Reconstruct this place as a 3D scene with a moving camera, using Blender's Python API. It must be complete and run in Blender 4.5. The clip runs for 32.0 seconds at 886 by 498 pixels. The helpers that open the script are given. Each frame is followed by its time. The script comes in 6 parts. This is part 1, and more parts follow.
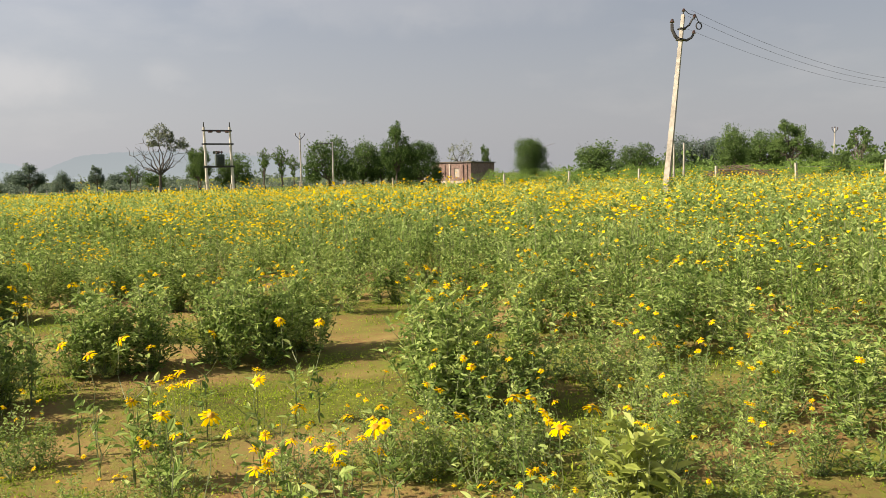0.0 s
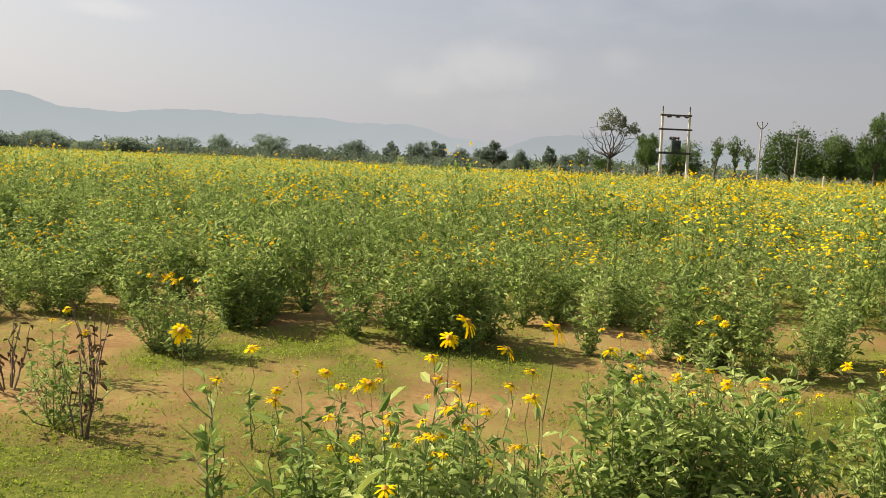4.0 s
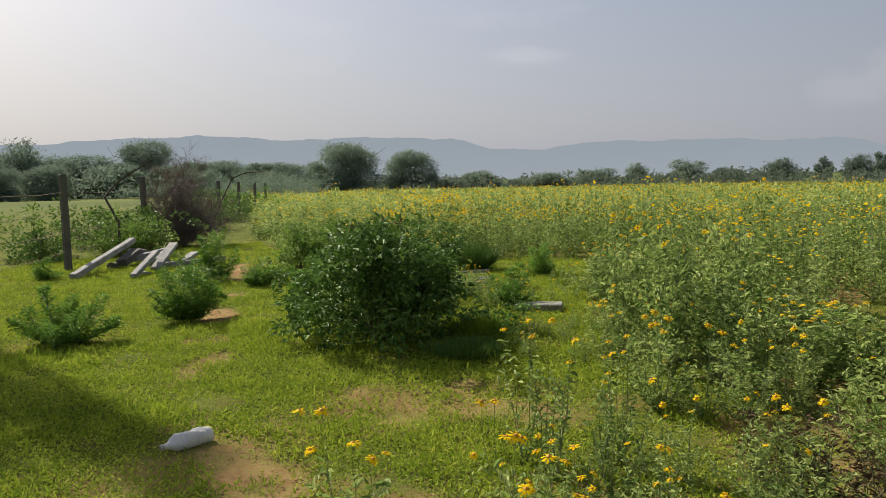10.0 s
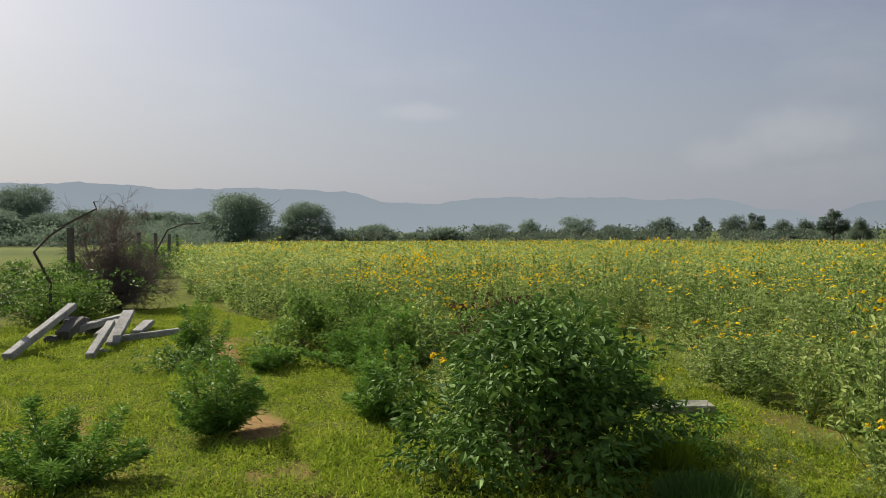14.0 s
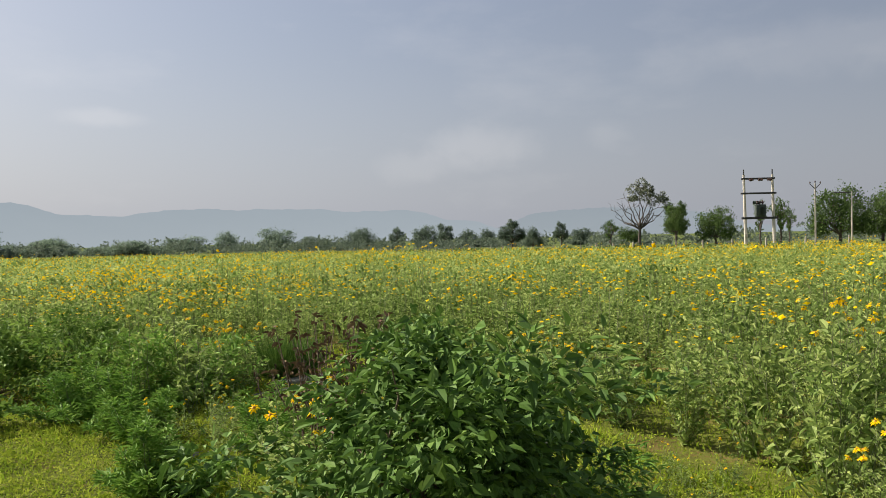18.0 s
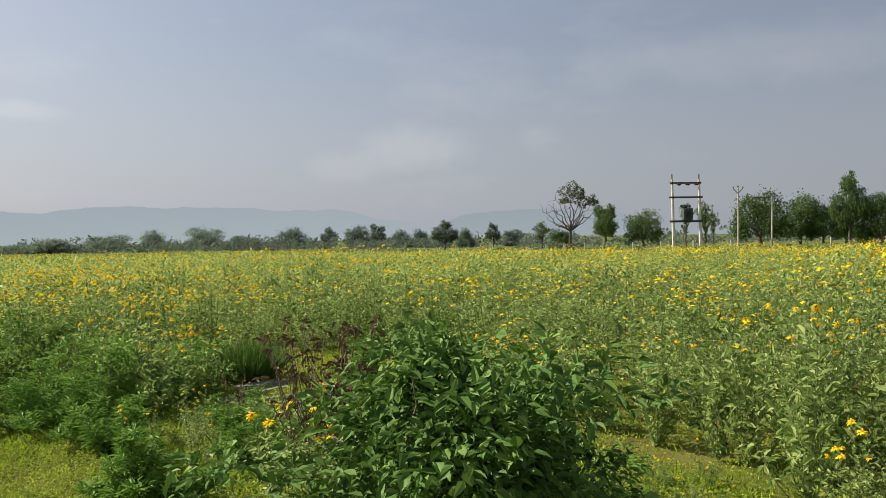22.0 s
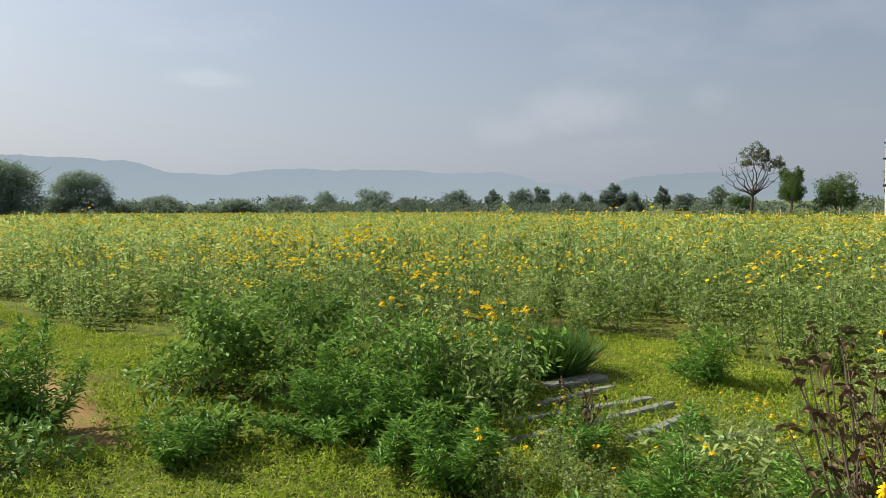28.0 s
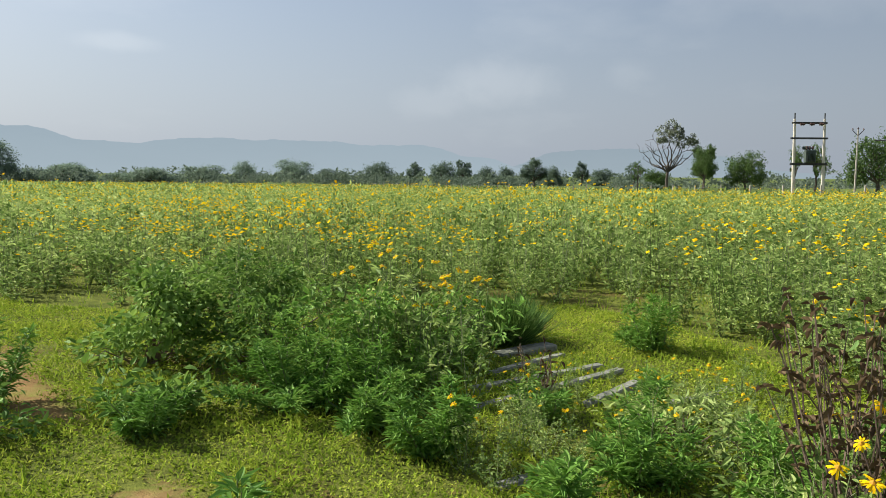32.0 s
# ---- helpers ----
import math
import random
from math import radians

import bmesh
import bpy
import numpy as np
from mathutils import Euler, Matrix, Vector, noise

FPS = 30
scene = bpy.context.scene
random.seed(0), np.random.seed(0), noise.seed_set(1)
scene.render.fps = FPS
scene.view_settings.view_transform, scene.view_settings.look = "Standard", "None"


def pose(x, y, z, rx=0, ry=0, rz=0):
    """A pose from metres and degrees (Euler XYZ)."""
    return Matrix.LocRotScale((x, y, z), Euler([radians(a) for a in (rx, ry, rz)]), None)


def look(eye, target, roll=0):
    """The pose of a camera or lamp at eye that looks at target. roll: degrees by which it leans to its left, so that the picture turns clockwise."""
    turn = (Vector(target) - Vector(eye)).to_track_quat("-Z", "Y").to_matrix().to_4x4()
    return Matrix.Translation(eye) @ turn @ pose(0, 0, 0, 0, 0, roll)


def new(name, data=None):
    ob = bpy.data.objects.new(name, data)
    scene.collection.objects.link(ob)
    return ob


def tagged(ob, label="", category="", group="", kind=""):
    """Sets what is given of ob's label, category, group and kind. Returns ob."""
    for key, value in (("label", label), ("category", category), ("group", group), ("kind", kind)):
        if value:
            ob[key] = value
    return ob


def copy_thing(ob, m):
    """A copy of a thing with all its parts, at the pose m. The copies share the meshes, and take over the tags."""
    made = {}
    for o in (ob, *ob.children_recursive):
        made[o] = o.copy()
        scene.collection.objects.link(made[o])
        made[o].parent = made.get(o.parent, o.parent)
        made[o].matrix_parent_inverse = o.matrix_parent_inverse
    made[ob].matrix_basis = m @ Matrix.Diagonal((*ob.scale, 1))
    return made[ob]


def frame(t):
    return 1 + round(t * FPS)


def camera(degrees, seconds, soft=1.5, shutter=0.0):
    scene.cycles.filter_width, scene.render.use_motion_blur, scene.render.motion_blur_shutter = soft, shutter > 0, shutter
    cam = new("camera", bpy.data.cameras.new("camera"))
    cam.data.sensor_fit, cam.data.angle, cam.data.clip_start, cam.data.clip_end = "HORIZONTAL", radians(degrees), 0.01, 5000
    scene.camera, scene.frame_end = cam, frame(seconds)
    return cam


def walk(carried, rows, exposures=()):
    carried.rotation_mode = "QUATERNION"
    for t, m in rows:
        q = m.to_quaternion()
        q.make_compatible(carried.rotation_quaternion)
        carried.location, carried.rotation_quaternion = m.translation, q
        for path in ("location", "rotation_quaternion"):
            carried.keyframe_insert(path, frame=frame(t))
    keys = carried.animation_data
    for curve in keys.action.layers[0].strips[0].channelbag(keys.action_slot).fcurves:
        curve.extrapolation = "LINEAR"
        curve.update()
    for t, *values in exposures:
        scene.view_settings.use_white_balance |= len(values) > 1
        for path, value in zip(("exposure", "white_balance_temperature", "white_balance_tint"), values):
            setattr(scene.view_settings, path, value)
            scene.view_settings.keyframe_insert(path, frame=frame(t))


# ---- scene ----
EXPOSURES = [(0, 0.94, 7200, 11), (2.5, 0.94, 7250, 12), (5, 0.84, 7200, 11), (6, 0.62, 6950, 11), (7, 0.32, 6800, 11), (9, 0.40, 6650, 11), (11, 0.50, 6600, 11), (13, 0.34, 6550, 10), (15, 0.50, 6600, 10), (17.5, 0.66, 6650, 10), (23, 0.66, 6600, 9), (25.5, 0.45, 6450, 9), (28, 0.68, 6330, 7), (30, 0.70, 6280, 6), (32, 0.76, 6220, 5)]
cam = camera(57.42, 32.0, soft=0.6)
PATH = [
    (0, (5.796, -10.158, 1.647), (7.683, -6.652, 1.265), -1.01),
    (0.5, (5.828, -9.710, 1.646), (7.675, -6.174, 1.352), 0.02),
    (1, (5.860, -9.192, 1.565), (7.291, -5.464, 1.342), 0.28),
    (1.5, (5.928, -8.585, 1.495), (6.918, -4.721, 1.191), 1.35),
    (2, (5.954, -8.069, 1.456), (6.301, -4.104, 1.062), 1.60),
    (2.5, (5.855, -7.500, 1.446), (5.637, -3.528, 1.033), 1.36),
    (4.5, (5.597, -5.619, 1.549), (5.487, -1.650, 1.068), 2.87),
    (5, (5.509, -5.208, 1.536), (5.043, -1.263, 1.061), 2.21),
    (5.5, (5.257, -4.886, 1.523), (4.364, -1.009, 1.106), 1.74),
    (6, (4.938, -4.569, 1.515), (3.509, -0.853, 1.126), 0.27),
    (6.5, (4.528, -4.290, 1.498), (2.607, -0.800, 1.138), 0.03),
    (7, (4.131, -4.094, 1.537), (2.078, -0.675, 1.233), -0.12),
    (7.5, (3.746, -3.894, 1.516), (1.652, -0.497, 1.242), -0.68),
    (8, (3.388, -3.756, 1.522), (1.232, -0.395, 1.291), -0.40),
    (8.5, (3.013, -3.662, 1.494), (0.892, -0.283, 1.209), -0.68),
    (9, (2.693, -3.626, 1.532), (0.512, -0.287, 1.223), -0.91),
    (9.5, (2.235, -3.579, 1.513), (0.053, -0.238, 1.229), -0.83),
    (10, (1.797, -3.491, 1.514), (-0.237, -0.066, 1.156), -1.46),
    (10.5, (1.340, -3.284, 1.522), (-0.652, 0.163, 1.130), -1.65),
    (11, (0.976, -3.154, 1.508), (-0.915, 0.352, 1.144), -0.65),
    (11.5, (0.586, -2.998, 1.575), (-1.118, 0.605, 1.229), 0.04),
    (12, (0.253, -2.820, 1.544), (-1.347, 0.832, 1.230), -0.31),
    (12.5, (-0.056, -2.679, 1.564), (-1.714, 0.954, 1.328), 0.80),
    (13, (-0.368, -2.686, 1.602), (-2.066, 0.930, 1.399), 0.82),
    (13.5, (-0.620, -2.661, 1.600), (-2.172, 1.020, 1.398), 0.24),
    (14, (-1.010, -2.520, 1.617), (-2.573, 1.161, 1.513), -0.44),
    (14.5, (-1.311, -2.431, 1.594), (-2.538, 1.376, 1.552), -0.74),
    (15, (-1.573, -2.338, 1.579), (-2.367, 1.582, 1.486), -0.27),
    (15.5, (-1.730, -2.168, 1.549), (-2.348, 1.783, 1.471), -0.20),
    (17.5, (-2.297, -1.297, 1.531), (-2.383, 2.702, 1.489), -0.95),
    (18, (-2.349, -1.052, 1.528), (-2.479, 2.945, 1.461), -1.21),
    (18.5, (-2.387, -1.000, 1.531), (-2.589, 2.993, 1.414), -0.79),
    (19, (-2.490, -1.003, 1.551), (-2.513, 2.996, 1.461), -0.77),
    (19.5, (-2.620, -1.039, 1.573), (-2.378, 2.953, 1.480), -0.53),
    (20, (-2.666, -1.080, 1.579), (-2.263, 2.898, 1.471), -0.06),
    (20.5, (-2.676, -1.064, 1.576), (-2.224, 2.909, 1.472), -0.03),
    (21, (-2.675, -1.065, 1.576), (-2.220, 2.909, 1.497), -0.46),
    (21.5, (-2.666, -1.105, 1.589), (-2.288, 2.877, 1.538), -0.69),
    (22, (-2.698, -1.110, 1.573), (-2.492, 2.884, 1.502), -0.79),
    (22.5, (-2.703, -1.103, 1.574), (-2.520, 2.891, 1.461), -0.55),
    (23, (-2.734, -1.108, 1.565), (-2.686, 2.888, 1.404), -0.38),
    (23.5, (-2.739, -0.995, 1.553), (-2.728, 3.003, 1.444), -0.27),
    (24, (-2.825, -0.815, 1.572), (-3.070, 3.177, 1.566), 0.34),
    (24.5, (-3.018, -0.594, 1.557), (-3.614, 3.361, 1.578), 1.47),
    (25, (-3.299, -0.302, 1.565), (-4.030, 3.630, 1.577), 1.81),
    (25.5, (-3.491, -0.006, 1.531), (-4.363, 3.898, 1.517), 1.21),
    (27.5, (-4.168, 0.681, 1.533), (-4.956, 4.595, 1.280), -0.30),
    (28, (-4.277, 0.771, 1.534), (-4.864, 4.720, 1.287), -0.24),
    (28.5, (-4.418, 0.780, 1.543), (-4.673, 4.765, 1.322), 0.01),
    (29, (-4.526, 0.793, 1.547), (-4.813, 4.774, 1.280), 0.30),
    (29.5, (-4.565, 0.790, 1.549), (-5.042, 4.750, 1.250), 0.74),
    (30, (-4.572, 0.760, 1.532), (-5.180, 4.695, 1.148), 0.93),
    (30.5, (-4.590, 0.735, 1.511), (-5.307, 4.647, 1.081), 1.08),
    (31, (-4.595, 0.712, 1.523), (-5.322, 4.621, 1.090), 0.84),
    (31.5, (-4.570, 0.715, 1.516), (-5.077, 4.661, 1.104), 0.89),
    (32, (-4.541, 0.723, 1.513), (-4.739, 4.700, 1.133), 0.59),
]
walk(cam, [(t, look(eye, target, roll)) for t, eye, target, roll in PATH], EXPOSURES)

# ---------- light ----------
SUN_AZ, SUN_EL = radians(-72), radians(38)
to_sun = Vector((math.sin(SUN_AZ) * math.cos(SUN_EL), math.cos(SUN_AZ) * math.cos(SUN_EL), math.sin(SUN_EL)))
world = bpy.data.worlds.new("hazy_sky")
scene.world = world
world.use_nodes = True
wn, wl = world.node_tree.nodes, world.node_tree.links
sky = wn.new("ShaderNodeTexSky")
sky.sky_type = "NISHITA"
sky.sun_disc = False
sky.sun_elevation, sky.sun_rotation = SUN_EL, SUN_AZ
sky.altitude, sky.air_density, sky.dust_density, sky.ozone_density = 200, 1.0, 4.0, 1.2
tc = wn.new("ShaderNodeTexCoord")
cmap = wn.new("ShaderNodeMapping")
cmap.inputs["Scale"].default_value = (2.2, 2.2, 6.0)
cn = wn.new("ShaderNodeTexNoise")
cn.inputs["Scale"].default_value, cn.inputs["Detail"].default_value, cn.inputs["Roughness"].default_value = 2.1, 7, 0.55
cr = wn.new("ShaderNodeMapRange")
cr.inputs["From Min"].default_value, cr.inputs["From Max"].default_value = 0.56, 0.74
cr.inputs["To Max"].default_value = 0.10
cmix = wn.new("ShaderNodeMix")
cmix.data_type = "RGBA"
cmix.inputs["B"].default_value = (6.9, 6.8, 6.9, 1)
hmix = wn.new("ShaderNodeMix")
hmix.data_type = "RGBA"
hmix.inputs["Factor"].default_value = 0.56
hmix.inputs["B"].default_value = (2.95, 3.28, 4.15, 1)
wl.new(tc.outputs["Generated"], cmap.inputs["Vector"])
wl.new(cmap.outputs["Vector"], cn.inputs["Vector"])
wl.new(cn.outputs["Fac"], cr.inputs["Value"])
wl.new(sky.outputs["Color"], hmix.inputs["A"])
sepz = wn.new("ShaderNodeSeparateXYZ")
low = wn.new("ShaderNodeMapRange")
low.interpolation_type = "SMOOTHSTEP"
low.inputs["From Min"].default_value, low.inputs["From Max"].default_value = 0.30, -0.02
low.inputs["To Max"].default_value = 0.60
zmix = wn.new("ShaderNodeMix")
zmix.data_type = "RGBA"
zmix.inputs["B"].default_value = (4.35, 4.60, 5.10, 1)
wl.new(tc.outputs["Generated"], sepz.inputs[0])
wl.new(sepz.outputs["Z"], low.inputs["Value"])
wl.new(low.outputs["Result"], zmix.inputs["Factor"])
wl.new(hmix.outputs["Result"], zmix.inputs["A"])
wl.new(zmix.outputs["Result"], cmix.inputs["A"])
# small hazy cumulus low in the north
puff = wn.new("ShaderNodeTexNoise")
puff.inputs["Scale"].default_value, puff.inputs["Detail"].default_value, puff.inputs["Roughness"].default_value = 16.0, 6, 0.55
wl.new(tc.outputs["Generated"], puff.inputs["Vector"])
cover = cr.outputs["Result"]
for az, el, wide, flat, most in ((1.0, 6.2, 0.088, 2.4, 0.20), (-3.0, 4.8, 0.075, 3.0, 0.12), (9.6, 6.7, 0.036, 1.5, 0.09), (-24.6, 8.1, 0.06, 4.0, 0.17), (28.0, 11.5, 0.30, 7.0, 0.12)):
    sub, squash, size, fade = wn.new("ShaderNodeVectorMath"), wn.new("ShaderNodeVectorMath"), wn.new("ShaderNodeVectorMath"), wn.new("ShaderNodeMapRange")
    a, e = radians(az), radians(el)
    sub.operation, squash.operation, size.operation = "SUBTRACT", "MULTIPLY", "LENGTH"
    sub.inputs[1].default_value = (math.sin(a) * math.cos(e), math.cos(a) * math.cos(e), math.sin(e))
    squash.inputs[1].default_value = (1, 1, flat)
    ragged = wn.new("ShaderNodeMath")
    ragged.operation = "MULTIPLY_ADD"
    ragged.inputs[1].default_value = -1.1 * wide
    fade.interpolation_type = "SMOOTHSTEP"
    fade.inputs["From Min"].default_value, fade.inputs["From Max"].default_value, fade.inputs["To Max"].default_value = 0.45 * wide, -0.35 * wide, most
    more = wn.new("ShaderNodeMath")
    wl.new(tc.outputs["Generated"], sub.inputs[0])
    wl.new(sub.outputs["Vector"], squash.inputs[0])
    wl.new(squash.outputs["Vector"], size.inputs[0])
    wl.new(puff.outputs["Fac"], ragged.inputs[0])
    wl.new(size.outputs["Value"], ragged.inputs[2])
    wl.new(ragged.outputs[0], fade.inputs["Value"])
    wl.new(fade.outputs["Result"], more.inputs[0])
    wl.new(cover, more.inputs[1])
    cover = more.outputs[0]
wl.new(cover, cmix.inputs["Factor"])
glare = wn.new("ShaderNodeVectorMath")
glare.operation = "DOT_PRODUCT"
glare.inputs[1].default_value = to_sun
gain = wn.new("ShaderNodeMapRange")
gain.interpolation_type = "SMOOTHSTEP"
for key, v in (("From Min", -0.35), ("From Max", 0.95), ("To Min", 0.82), ("To Max", 1.19)):
    gain.inputs[key].default_value = v
haze = wn.new("ShaderNodeVectorMath")
haze.operation = "SCALE"
wl.new(tc.outputs["Generated"], glare.inputs[0])
wl.new(glare.outputs["Value"], gain.inputs["Value"])
wl.new(cmix.outputs["Result"], haze.inputs[0])
wl.new(gain.outputs["Result"], haze.inputs["Scale"])
wl.new(haze.outputs["Vector"], wn["Background"].inputs["Color"])
wn["Background"].inputs["Strength"].default_value = 0.074
sun = new("sun", bpy.data.lights.new("sun", "SUN"))
sun.data.energy, sun.data.angle, sun.data.color = 5.0, radians(0.8), (1.0, 0.93, 0.80)
sun.matrix_world = look(to_sun * 50, (0, 0, 0))


# ---------- materials ----------
def material(name, rough=0.7, metal=0.0):
    m = bpy.data.materials.new(name)
    m.use_nodes = True
    b = m.node_tree.nodes["Principled BSDF"]
    b.inputs["Roughness"].default_value, b.inputs["Metallic"].default_value = rough, metal
    return m, m.node_tree.nodes, m.node_tree.links, b


def noisy(name, dark, light, scale=8.0, fine=60.0, rough=0.8, bump=0.3, metal=0.0, stain=None):
    """A surface with colour that varies at two scales, and fine relief."""
    m, n, l, b = material(name, rough, metal)
    co = n.new("ShaderNodeTexCoord")
    big, small = n.new("ShaderNodeTexNoise"), n.new("ShaderNodeTexNoise")
    big.inputs["Scale"].default_value, small.inputs["Scale"].default_value = scale, fine
    big.inputs["Detail"].default_value = small.inputs["Detail"].default_value = 6
    mix = n.new("ShaderNodeMix")
    mix.data_type = "RGBA"
    mix.inputs["A"].default_value, mix.inputs["B"].default_value = (*dark, 1), (*light, 1)
    add = n.new("ShaderNodeMath")
    add.operation = "MULTIPLY_ADD"
    add.inputs[1].default_value = 0.5
    half = n.new("ShaderNodeMath")
    half.operation = "MULTIPLY"
    half.inputs[1].default_value = 0.5
    ramp = n.new("ShaderNodeMapRange")
    ramp.inputs["From Min"].default_value, ramp.inputs["From Max"].default_value = 0.35, 0.65
    bp = n.new("ShaderNodeBump")
    bp.inputs["Strength"].default_value, bp.inputs["Distance"].default_value = bump, 0.01
    for t in (big, small):
        l.new(co.outputs["Object"], t.inputs["Vector"])
    l.new(small.outputs["Fac"], half.inputs[0])
    l.new(big.outputs["Fac"], add.inputs[0])
    l.new(half.outputs[0], add.inputs[2])
    l.new(add.outputs[0], ramp.inputs["Value"])
    l.new(ramp.outputs["Result"], mix.inputs["Factor"])
    l.new(mix.outputs["Result"], b.inputs["Base Color"])
    l.new(small.outputs["Fac"], bp.inputs["Height"])
    l.new(bp.outputs["Normal"], b.inputs["Normal"])
    return m


def leafy(name, colours, rough=0.55, glow=0.35, stretch=1.0, gloss=0.25):
    """Leaves: each island takes its own colour from the range; some light passes through."""
    m, n, l, b = material(name, rough)
    b.inputs["Specular IOR Level"].default_value = gloss
    geo, ramp = n.new("ShaderNodeNewGeometry"), n.new("ShaderNodeValToRGB")
    ramp.color_ramp.elements[0].color, ramp.color_ramp.elements[1].color = (*colours[0], 1), (*colours[-1], 1)
    for k, c in enumerate(colours[1:-1]):
        e = ramp.color_ramp.elements.new((k + 1) / (len(colours) - 1))
        e.color = (*c, 1)
    co, nz = n.new("ShaderNodeTexCoord"), n.new("ShaderNodeTexNoise")
    nz.inputs["Scale"].default_value, nz.inputs["Detail"].default_value, nz.inputs["Roughness"].default_value = 1.6 * stretch, 5, 0.65
    oi = n.new("ShaderNodeObjectInfo")
    a1, a2 = n.new("ShaderNodeMath"), n.new("ShaderNodeMath")
    a1.operation, a2.operation = "MULTIPLY_ADD", "MULTIPLY_ADD"
    a1.inputs[1].default_value, a2.inputs[1].default_value = 0.55, 0.25
    sub = n.new("ShaderNodeMath")
    sub.operation = "SUBTRACT"
    sub.inputs[1].default_value = 0.28
    nm = n.new("ShaderNodeMath")
    nm.operation = "MULTIPLY"
    nm.inputs[1].default_value = 0.85
    l.new(co.outputs["Object"], nz.inputs["Vector"])
    l.new(nz.outputs["Fac"], nm.inputs[0])
    l.new(nm.outputs[0], sub.inputs[0])
    l.new(geo.outputs["Random Per Island"], a1.inputs[0])
    l.new(sub.outputs[0], a1.inputs[2])
    l.new(oi.outputs["Random"], a2.inputs[0])
    l.new(a1.outputs[0], a2.inputs[2])
    l.new(a2.outputs[0], ramp.inputs["Fac"])
    l.new(ramp.outputs["Color"], b.inputs["Base Color"])
    tr, mx = n.new("ShaderNodeBsdfTranslucent"), n.new("ShaderNodeMixShader")
    mx.inputs["Fac"].default_value = glow
    l.new(ramp.outputs["Color"], tr.inputs["Color"])
    l.new(b.outputs["BSDF"], mx.inputs[1])
    l.new(tr.outputs["BSDF"], mx.inputs[2])
    l.new(mx.outputs["Shader"], n["Material Output"].inputs["Surface"])
    return m


M_LEAF = leafy("crop_leaf", [(0.030, 0.060, 0.012), (0.140, 0.224, 0.048), (0.345, 0.440, 0.128), (0.60, 0.65, 0.25)], rough=0.55, glow=0.41, gloss=0.18)
M_PALE = leafy("pale_leaf", [(0.20, 0.26, 0.05), (0.33, 0.38, 0.09), (0.42, 0.44, 0.14)])
M_BUSH = leafy("bush_leaf", [(0.030, 0.070, 0.013), (0.098, 0.188, 0.036), (0.245, 0.365, 0.088)], rough=0.58, glow=0.18, gloss=0.14)
M_SAPLING = leafy("light_bush_leaf", [(0.050, 0.105, 0.018), (0.150, 0.255, 0.045), (0.32, 0.44, 0.10)], rough=0.58, glow=0.30, gloss=0.12)
M_FERN = leafy("feathery_leaf", [(0.062, 0.142, 0.025), (0.160, 0.300, 0.050), (0.31, 0.45, 0.095)], glow=0.28, gloss=0.1)
M_GRASS = leafy("grass_blade", [(0.070, 0.142, 0.012), (0.240, 0.340, 0.030), (0.47, 0.50, 0.068)], glow=0.4, stretch=1.2, gloss=0.03)
M_HERB = leafy("ground_herb", [(0.072, 0.140, 0.013), (0.280, 0.365, 0.036), (0.54, 0.55, 0.088)], glow=0.3, stretch=1.2, gloss=0.03)
M_DEAD = leafy("withered_leaf", [(0.055, 0.036, 0.020), (0.115, 0.078, 0.044), (0.20, 0.14, 0.08)], glow=0.1, gloss=0.05)
M_PETAL = leafy("yellow_petal", [(0.84, 0.44, 0.004), (0.88, 0.57, 0.008), (0.90, 0.68, 0.015)], rough=0.8, glow=0.3, gloss=0.02)
M_DISC = leafy("flower_disc", [(0.42, 0.17, 0.01), (0.60, 0.30, 0.015)], glow=0.05)
M_STEM = noisy("green_stem", (0.10, 0.13, 0.05), (0.20, 0.22, 0.09), 5, 80, 0.7, 0.1)
M_TWIG = noisy("dry_twig", (0.09, 0.06, 0.045), (0.20, 0.14, 0.10), 6, 70, 0.9, 0.2)
M_BARK = noisy("bark", (0.05, 0.040, 0.03), (0.13, 0.105, 0.085), 3, 24, 0.9, 0.6)
M_TREE = leafy("tree_leaf", [(0.055, 0.096, 0.030), (0.100, 0.158, 0.047), (0.16, 0.228, 0.076)], glow=0.3, stretch=0.25, gloss=0.06)
# Haze of distance is put into the next three leaf colours: paler, greyer.
M_TREE_FAR = leafy("hazed_far_tree_leaf", [(0.108, 0.150, 0.112), (0.138, 0.182, 0.132), (0.165, 0.212, 0.152)], rough=1.0, glow=0.45, stretch=0.15, gloss=0.0)
M_SCRUB_FAR = leafy("hazed_far_scrub_leaf", [(0.120, 0.158, 0.120), (0.150, 0.188, 0.140), (0.180, 0.218, 0.160)], glow=0.3, stretch=0.15, gloss=0.05)
M_TREE_WEST = leafy("hazed_west_tree_leaf", [(0.205, 0.270, 0.200), (0.235, 0.302, 0.222), (0.262, 0.330, 0.244)], rough=1.0, glow=0.3, stretch=0.2, gloss=0.0)
M_TREE_PALE = leafy("pale_tree_leaf", [(0.13, 0.15, 0.10), (0.19, 0.21, 0.14), (0.26, 0.27, 0.19)], glow=0.2, stretch=0.25)
M_CROP = leafy("tall_green_crop", [(0.10, 0.17, 0.03), (0.17, 0.27, 0.05), (0.25, 0.34, 0.08)], glow=0.3, stretch=0.15)
M_CONC = noisy("weathered_concrete", (0.15, 0.145, 0.135), (0.42, 0.41, 0.385), 3, 45, 0.95, 0.6)
M_POLE = noisy("cast_concrete_pole", (0.46, 0.41, 0.35), (0.66, 0.60, 0.52), 1.5, 30, 0.85, 0.3)
M_OLDPOLE = noisy("stained_concrete_pole", (0.22, 0.190, 0.155), (0.50, 0.455, 0.39), 0.7, 5, 0.9, 0.4)
